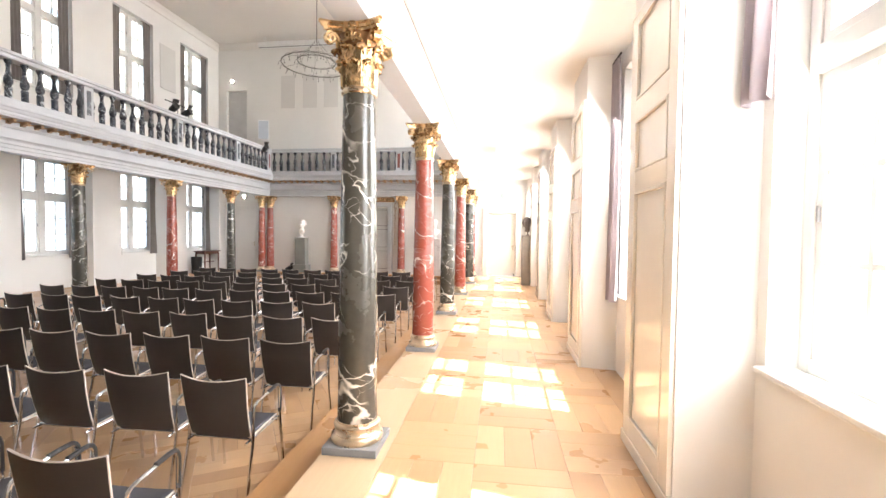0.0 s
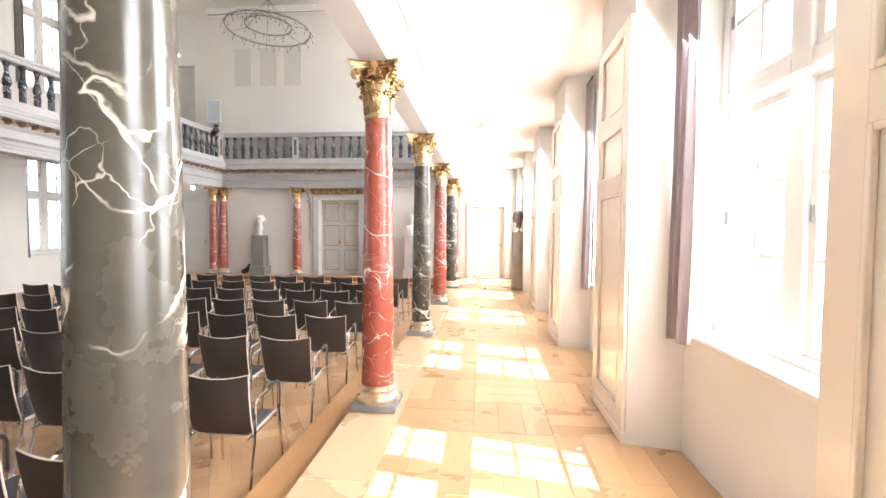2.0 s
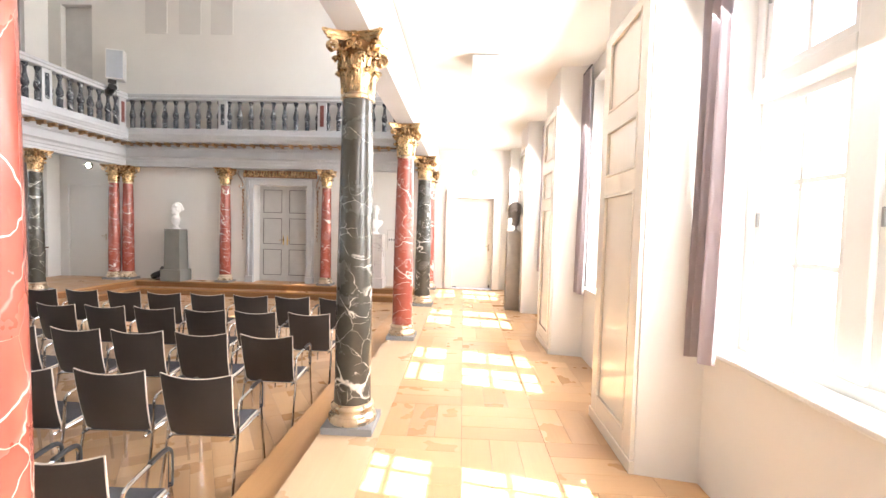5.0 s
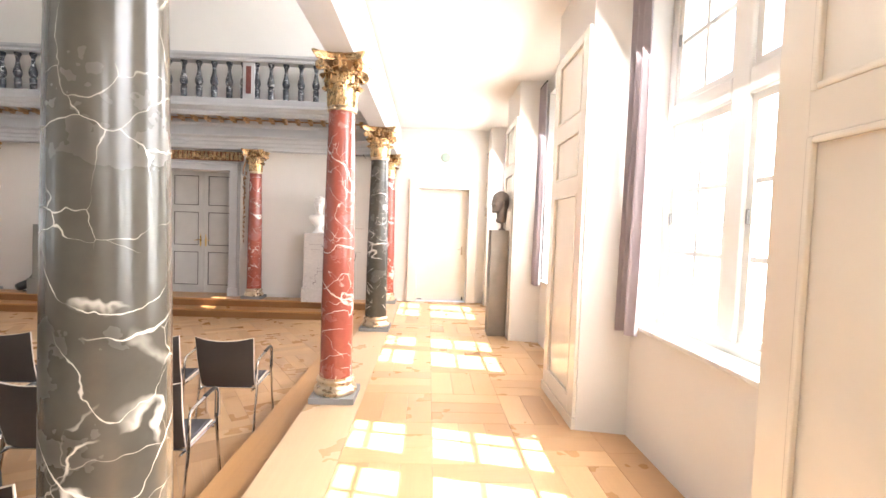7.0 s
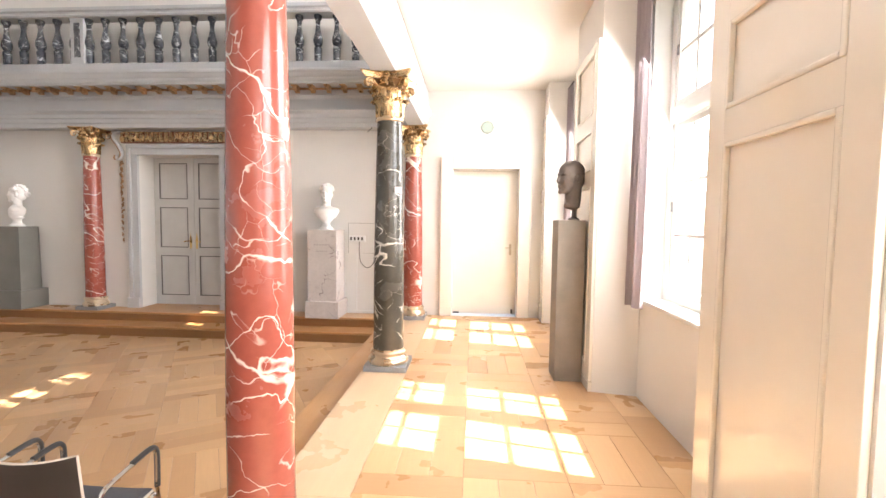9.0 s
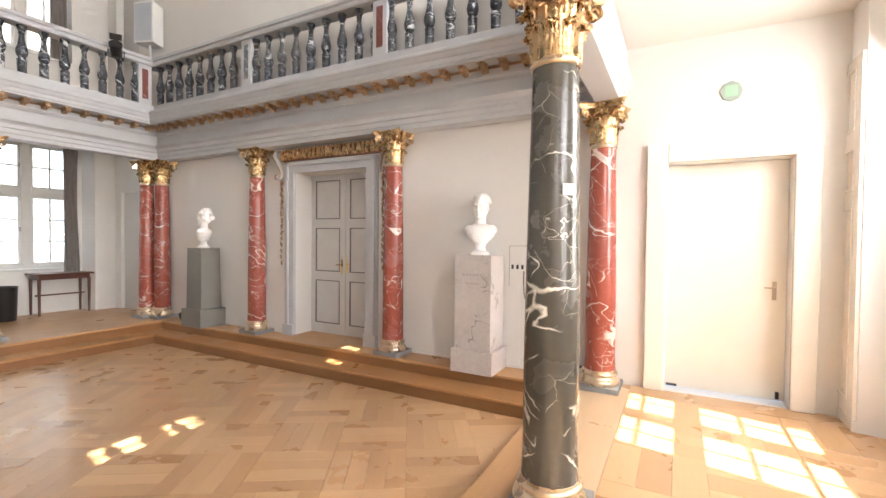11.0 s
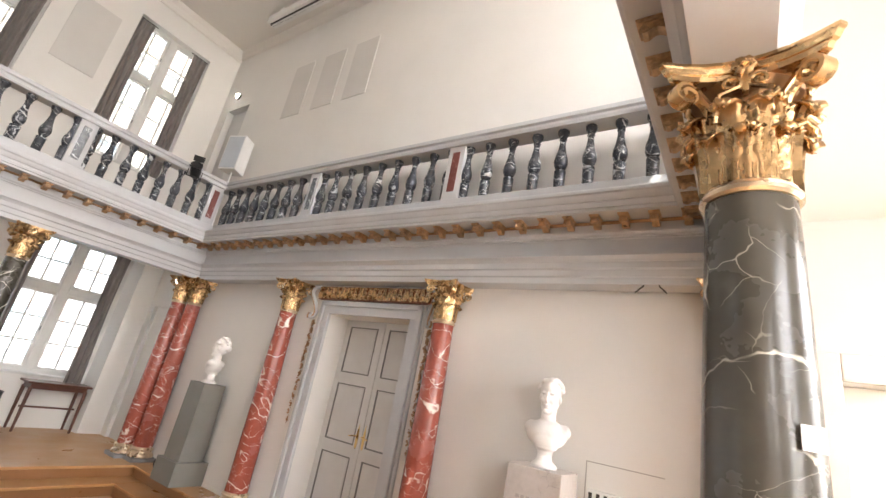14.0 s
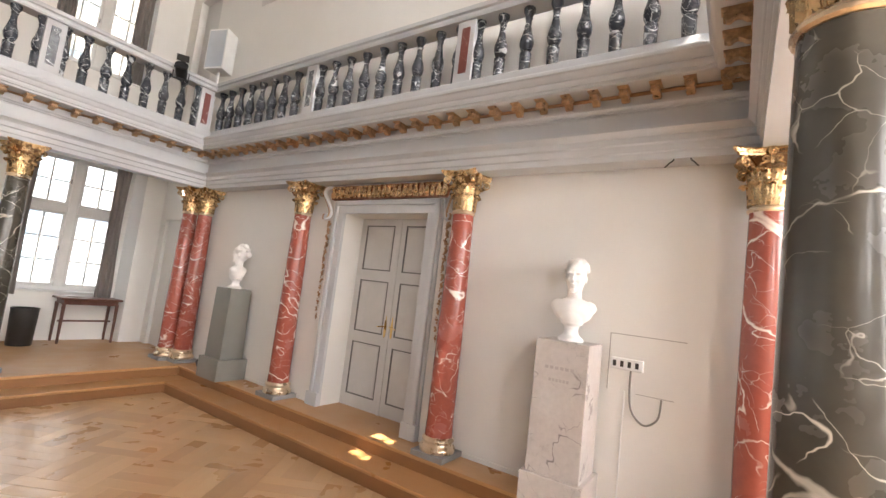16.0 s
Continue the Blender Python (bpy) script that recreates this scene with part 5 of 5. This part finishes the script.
def floodlight(x, y, z, turn, tilt, label, hanging=False):
    """A black stage lamp: finned can, yoke, lens, barn doors."""
    root = empty("stage_light", label, "lamp", "stage lights", m=pose(x, y, z, 0, 0, turn))
    R = Matrix.Translation((0, 0, 0.13)) @ Matrix.Rotation(radians(tilt), 4, "X")
    bm = lathe([(0.055, -0.14), (0.075, -0.12), (0.085, -0.02), (0.085, 0.10), (0.095, 0.11), (0.095, 0.13), (0.08, 0.13), (0.07, 0.12)], 16)
    bmesh.ops.transform(bm, verts=bm.verts, matrix=R @ Matrix.Rotation(math.pi / 2, 4, "X"))
    part("can", bm, M_BLACK, root, smooth=True)
    bm = tube([(-0.11, 0, 0.13), (-0.11, 0, 0.01), (0.11, 0, 0.01), (0.11, 0, 0.13)], 0.010, 6)
    bx(bm, -0.03, -0.03, -0.0, 0.03, 0.03, 0.02)
    part("yoke", bm, M_BLACK, root)
    for s in (-1, 1):
        bm = box(-0.085, -0.002, 0, 0.085, 0.002, 0.10)
        bmesh.ops.transform(bm, verts=bm.verts, matrix=R @ Matrix.Translation((0, -0.13, s * 0.09)) @ Matrix.Rotation(radians(90 + s * -35), 4, "X"))
        part("barn_door", bm, M_BLACK, root)
    return root


floodlight(-7.98, 16.62, 0.0, 150, -20, "black stage lamp standing on the platform floor")
floodlight(AX_L + BO + 0.02, 11.30, BZ2, 70, -25, "black stage lamp clamped on the gallery rail")
floodlight(AX_L + BO + 0.02, 11.80, BZ2, 100, -25, "black stage lamp clamped on the gallery rail")
floodlight(AX_L + BO + 0.19, 15.72, BZ2 - 0.24, 60, -30, "black stage lamp clamped on the gallery rail")
bar = tagged(new("lamp_bar", finish("lamp_bar", tube([(AX_L + BO + 0.02, 11.0, BZ2 + 0.27), (AX_L + BO + 0.02, 12.15, BZ2 + 0.27)], 0.014), M_STEEL)), "black steel bar over the gallery rail", "bar")

# loudspeaker on its stand behind the gallery corner
sp = empty("loudspeaker", "white loudspeaker cabinet on a pole behind the rail", "loudspeaker", m=pose(-8.95, 16.52, GAL, 0, 0, 18))
bm = prism([(-0.20, -0.15), (0.20, -0.15), (0.15, 0.15), (-0.15, 0.15)], 0.74, axis="z", at=(0, 0, 1.36))
part("cabinet", bm, M_PLASTIC, sp)
part("grille", box(-0.18, -0.158, 1.39, 0.18, -0.149, 2.07, bevel=0.004), M_SPEAKER, sp, "pale grey grille")
part("pole", tube([(0, 0, 0.0), (0, 0, 1.36)], 0.018), M_PLASTIC, sp)
part("base_plate", lathe([(0.22, 0.0), (0.22, 0.012), (0.03, 0.02)], 20), M_STEEL, sp)

# socket strip, cable and loose flex on the end wall
sk = empty("socket_strip", "white strip of wall sockets", "socket", m=pose(-1.78, WALL_E - 0.001, 1.215))
part("box", box(-0.13, -0.05, -0.045, 0.13, 0.0, 0.05, bevel=0.006), M_PLASTIC, sk)
for k in range(4):
    part("outlet", box(-0.112 + k * 0.060, -0.053, -0.022, -0.084 + k * 0.060, -0.049, 0.028, bevel=0.001), M_STEEL, sk, "dark socket opening")
w = WALL_E - 0.012
bm = tube(curve_points([(-1.745, w - 0.02, 1.17), (-1.745, w - 0.02, 1.0), (-1.72, w - 0.02, 0.84), (-1.62, w - 0.02, 0.75), (-1.52, w - 0.02, 0.82), (-1.50, w - 0.01, 0.98)], 6), 0.009, 6)
tagged(new("flex", finish("flex", bm, M_PEDGREY, True)), "grey electric flex looped under wall sockets", "cable")
bm = tube([(-1.79, w, 0.99), (-1.795, w, 0.05)], 0.007, 6)
tagged(new("cable_duct", finish("cable_duct", bm, M_PLASTIC, True)), "thin white cable clipped down the wall", "cable")
bm = bmesh.new()
bx(bm, -1.94, WALL_E - 0.004, 0.98, -1.932, WALL_E, 1.462)
bx(bm, -1.94, WALL_E - 0.004, 1.463, -1.34, WALL_E, 1.470)
bx(bm, -1.70, WALL_E - 0.004, 0.98, -1.41, WALL_E, 0.986)
tagged(new("hatch_outline", finish("hatch_outline", bm, M_LINE)), "faint outline of a painted-over wall hatch", "hatch")
for x, s in ((-1.50, 1), (-1.372, -1)):
    bm = tube(curve_points([(x, 16.55, 2.95), (x, 16.548, 2.93), (x - s * 0.02, 16.535, 2.91), (x - s * 0.058, 16.52, 2.865)], 4), 0.0055, 6)
    tagged(new("picture_hook", finish("picture_hook", bm, M_STEEL, True)), "dark iron hook under the architrave", "hook", "wall hooks")
bm = tube(curve_points([(-1.17, 16.60, 0.03), (-1.14, 16.64, 0.12), (-1.05, 16.67, 0.16), (-1.01, 16.70, 0.08), (-1.005, 16.73, 0.02)], 5), 0.014, 8)
tagged(new("loose_cable", finish("loose_cable", bm, M_BLACK, True)), "black cable lying behind a column base", "cable")

# escape sign, ceiling unit, wall lamps
es = empty("escape_sign", "round white plate with a green escape sign over a door", "sign", m=pose(0.28, WALL_E - 0.001, 2.99))
bm = lathe([(0.10, 0.0), (0.10, 0.012), (0.09, 0.022)], 8)
bmesh.ops.transform(bm, verts=bm.verts, matrix=Matrix.Rotation(math.pi / 2, 4, "X"))
part("plate", bm, M_SIGNGREY, es)
part("pictogram", box(-0.052, -0.028, -0.052, 0.052, -0.021, 0.052, bevel=0.002), M_GREEN, es, "green square sign")
cu = empty("ceiling_unit", "white box hung under the aisle ceiling", "projector", m=pose(0.235, 10.75, CEIL_A + 0.10))
part("housing", box(-0.165, -0.20, -0.31, 0.165, 0.20, -0.11, bevel=0.012), M_PLASTIC, cu)
part("bracket", box(-0.15, -0.12, -0.11, 0.15, 0.12, 0.0, bevel=0.006), M_GREY, cu, "grey mounting bracket")
for x, z in ((-9.94, 2.96), (-10.44, 7.49)):
    wl = empty("wall_lamp", "small round wall lamp, lit", "lamp", "round wall lamps", m=pose(x, WALL_E - 0.001, z))
    bm = lathe([(0.08, 0.0), (0.08, 0.03), (0.068, 0.045)], 24)
    bmesh.ops.transform(bm, verts=bm.verts, matrix=Matrix.Rotation(math.pi / 2, 4, "X"))
    part("ring", bm, M_STEEL, wl, smooth=True)
    bm = lathe([(0.064, 0.04), (0.060, 0.06), (0.04, 0.078), (0.008, 0.085)], 24)
    bmesh.ops.transform(bm, verts=bm.verts, matrix=Matrix.Rotation(math.pi / 2, 4, "X"))
    part("glass", bm, M_LAMP, wl, "glowing glass", True)

# acoustic wall panels and the projection screen in its case
for x0 in (-8.40, -7.50, -6.65):
    ap = tagged(new("wall_panel", finish("wall_panel", box(x0, WALL_E - 0.012, 6.40, x0 + 0.58, WALL_E + 0.004, 7.66, bevel=0.004), M_PATCH)), "pale grey flat panel on the upper end wall", "panel", "end wall panels")
tagged(new("wall_panel", finish("wall_panel", box(UP_L - 0.004, 13.72, 6.3, UP_L + 0.012, 14.42, 7.75, bevel=0.004), M_PATCH)), "pale grey flat panel between gallery windows", "panel")
sc = empty("projection_screen", "long white roll-up screen case under the ceiling", "screen", m=pose(-5.9, 16.25, 8.62))
part("case", prism([(-0.10, -0.08), (0.10, -0.08), (0.10, 0.10), (-0.06, 0.12), (-0.10, 0.08)], 6.2, axis="x", at=(-3.1, 0, 0)), M_PLASTIC, sc)
part("slot", box(-3.08, -0.045, -0.085, 3.08, 0.035, -0.079), M_BLACK, sc, "dark slot")
part("bottom_bar", box(-3.05, -0.012, -0.125, 3.05, 0.012, -0.082, bevel=0.004), M_PLASTIC, sc)
for x in (-2.9, -0.6, 1.7):
    bm = tube([(x - 0.04, 0.0, 0.10), (x, 0.0, CEIL - 8.62), (x + 0.06, 0.0, CEIL - 8.62), (x + 0.06, 0.0, 0.10)], 0.014, 6)
    part("bracket", bm, M_PLASTIC, sc)


# ---- chandelier ----
def chandelier(x, y, z):
    root = empty("chandelier", "dark iron ring chandelier with small downward arms", "chandelier", m=pose(x, y, z))
    for name, r, n, dz in (("ring", 1.02, 36, 0.0), ("ring", 0.56, 22, 0.10)):
        pts = [(r * math.cos(2 * math.pi * i / 64), r * math.sin(2 * math.pi * i / 64), dz) for i in range(64)]
        ring = part(name, tube(pts, 0.011, 6, closed=True), M_IRON, root, smooth=True)
        tw = [((r + 0.012 * math.cos(i * 0.9)) * math.cos(2 * math.pi * i / 128), (r + 0.012 * math.cos(i * 0.9)) * math.sin(2 * math.pi * i / 128), dz + 0.03 + 0.012 * math.sin(i * 0.9)) for i in range(128)]
        part("twisted_band", tube(tw, 0.006, 5, closed=True), M_IRON, ring)
        for i in range(n):
            a = 2 * math.pi * i / n
            c, s = math.cos(a), math.sin(a)
            k = 1 if i % 2 else -1
            bm = tube(curve_points([(r * c, r * s, dz), ((r + 0.05 * k) * c, (r + 0.05 * k) * s, dz - 0.03), ((r + 0.075 * k) * c, (r + 0.075 * k) * s, dz - 0.10)], 4), 0.005, 5)
            bmesh.ops.create_icosphere(bm, subdivisions=1, radius=0.018, matrix=Matrix.Translation(((r + 0.078 * k) * c, (r + 0.078 * k) * s, dz - 0.115)))
            part("arm", bm, M_IRON, ring, "short arm with a small lamp")
    for i in range(6):
        a = 2 * math.pi * i / 6
        c, s = math.cos(a), math.sin(a)
        part("spoke", tube([(1.02 * c, 1.02 * s, 0.0), (0.56 * c, 0.56 * s, 0.10), (0.03 * c, 0.03 * s, 0.75)], 0.005, 5), M_IRON, root)
    part("rod", tube([(0, 0, 0.70), (0, 0, CEIL - z)], 0.012, 8), M_IRON, root)
    return root


chandelier(-5.42, 13.25, 6.62)

# ---- floor pieces ----
P = 0.61


def fits(cx, cy, hx, hy, x0, y0, x1, y1):
    return x0 <= cx - hx and cx + hx <= x1 and y0 <= cy - hy and cy + hy <= y1


# aisle: three boards to a square, squares turned by turns, between a border and the piers
gap = 0.0016
me = board_mesh("plank", P - gap, P / 3 - gap, 0.012, M_OAK)
x_start = -0.556
ncol = 3
for j in range(29):
    for i in range(ncol):
        cx, cy = x_start + P * (i + 0.5), 0.05 + P * (j + 0.5)
        if cy + P / 2 > WALL_E:
            continue
        for k in range(3):
            o = (k - 1) * P / 3
            m = pose(cx, cy + o, rnd.uniform(-0.0004, 0.0004), 0, 0, 0) if (i + j) % 2 else pose(cx + o, cy, rnd.uniform(-0.0004, 0.0004), 0, 0, 90)
            part_me("plank", me, floor_aisle, m)
me = board_mesh("border_board", 2.4 - gap, 0.45 - gap, 0.012, M_OAKLIGHT)
for j in range(8):
    part_me("border_board", me, floor_aisle, pose(-0.782, Y0 + 0.6 + 2.4 * j + 1.2 - 0.6, 0, 0, 0, 90))
bm = bmesh.new()
for j in range(30):
    y = Y0 + 0.65 * j
    if y + 0.65 < WALL_E:
        bx(bm, x_start + P * ncol + 0.001, y + 0.001, -0.012, 1.55, y + 0.649, 0.0)
bx(bm, x_start, Y0, -0.012, x_start + P * ncol, 0.048, 0.0)
bx(bm, x_start, 16.522, -0.012, x_start + P * ncol, WALL_E, 0.0)
bm.normal_update()
board_uv(bm)
ob = part("edge_boards", bm, M_OAKJOIN, floor_aisle)

# hall: four boards to a square, the weave laid aslant to the walls
me = board_mesh("plank", P - gap, P / 4 - gap, 0.012, M_OAK)
TILT = radians(32)
ct, st_ = math.cos(TILT), math.sin(TILT)
bm_far = bmesh.new()
uv = bm_far.loops.layers.uv.new("uv")
ox, oy = -4.7, 8.0
clip = (-8.065, Y0 + 0.005, -1.375, 16.075)
for i in range(-22, 23):
    for j in range(-22, 23):
        for k in range(4):
            o = (k - 1.5) * P / 4
            lx, ly, rot = (P * i, P * j + o, TILT) if (i + j) % 2 else (P * i + o, P * j, TILT + math.pi / 2)
            cx, cy = ox + lx * ct - ly * st_, oy + lx * st_ + ly * ct
            if not (clip[0] - 0.3 < cx < clip[2] + 0.3 and clip[1] - 0.3 < cy < clip[3] + 0.3):
                continue
            if cx > -4.6 and cy > 12.6 and fits(cx, cy, 0.34, 0.34, *clip):
                part_me("plank", me, floor_hall, pose(cx, cy, HALL + rnd.uniform(-0.0004, 0.0004), 0, 0, math.degrees(rot)))
                continue
            c, s = math.cos(rot), math.sin(rot)
            hx, hy = (P - gap) / 2, (P / 4 - gap) / 2
            poly = [(cx + u * hx * c - v * hy * s, cy + u * hx * s + v * hy * c, u * hx, v * hy) for u, v in ((-1, -1), (1, -1), (1, 1), (-1, 1))]
            # cut at the edges of the floor
            for ax, lim, sign in ((0, clip[0], 1), (0, clip[2], -1), (1, clip[1], 1), (1, clip[3], -1)):
                res = []
                for q in range(len(poly)):
                    a, b = poly[q], poly[(q + 1) % len(poly)]
                    da, db = sign * (a[ax] - lim), sign * (b[ax] - lim)
                    if da >= 0:
                        res.append(a)
                    if da * db < 0:
                        w_ = da / (da - db)
                        res.append(tuple(a[n_] + (b[n_] - a[n_]) * w_ for n_ in range(4)))
                poly = res
                if len(poly) < 3:
                    break
            if len(poly) < 3:
                continue
            dz = rnd.uniform(-0.0004, 0.0004)
            top = [bm_far.verts.new((p[0], p[1], HALL + dz)) for p in poly]
            low = [bm_far.verts.new((p[0], p[1], HALL - 0.011)) for p in poly]
            ru, rv = rnd.uniform(0, 9), rnd.uniform(0, 9)
            f = bm_far.faces.new(top)
            for l, p in zip(f.loops, poly):
                l[uv].uv = (p[2] + ru, p[3] + rv)
            for q in range(len(poly)):
                r_ = (q + 1) % len(poly)
                bm_far.faces.new((low[q], low[r_], top[r_], top[q]))
tagged(part("far_planks", bm_far, M_OAKJOIN, floor_hall, "oak parquet boards"), kind="stuff")
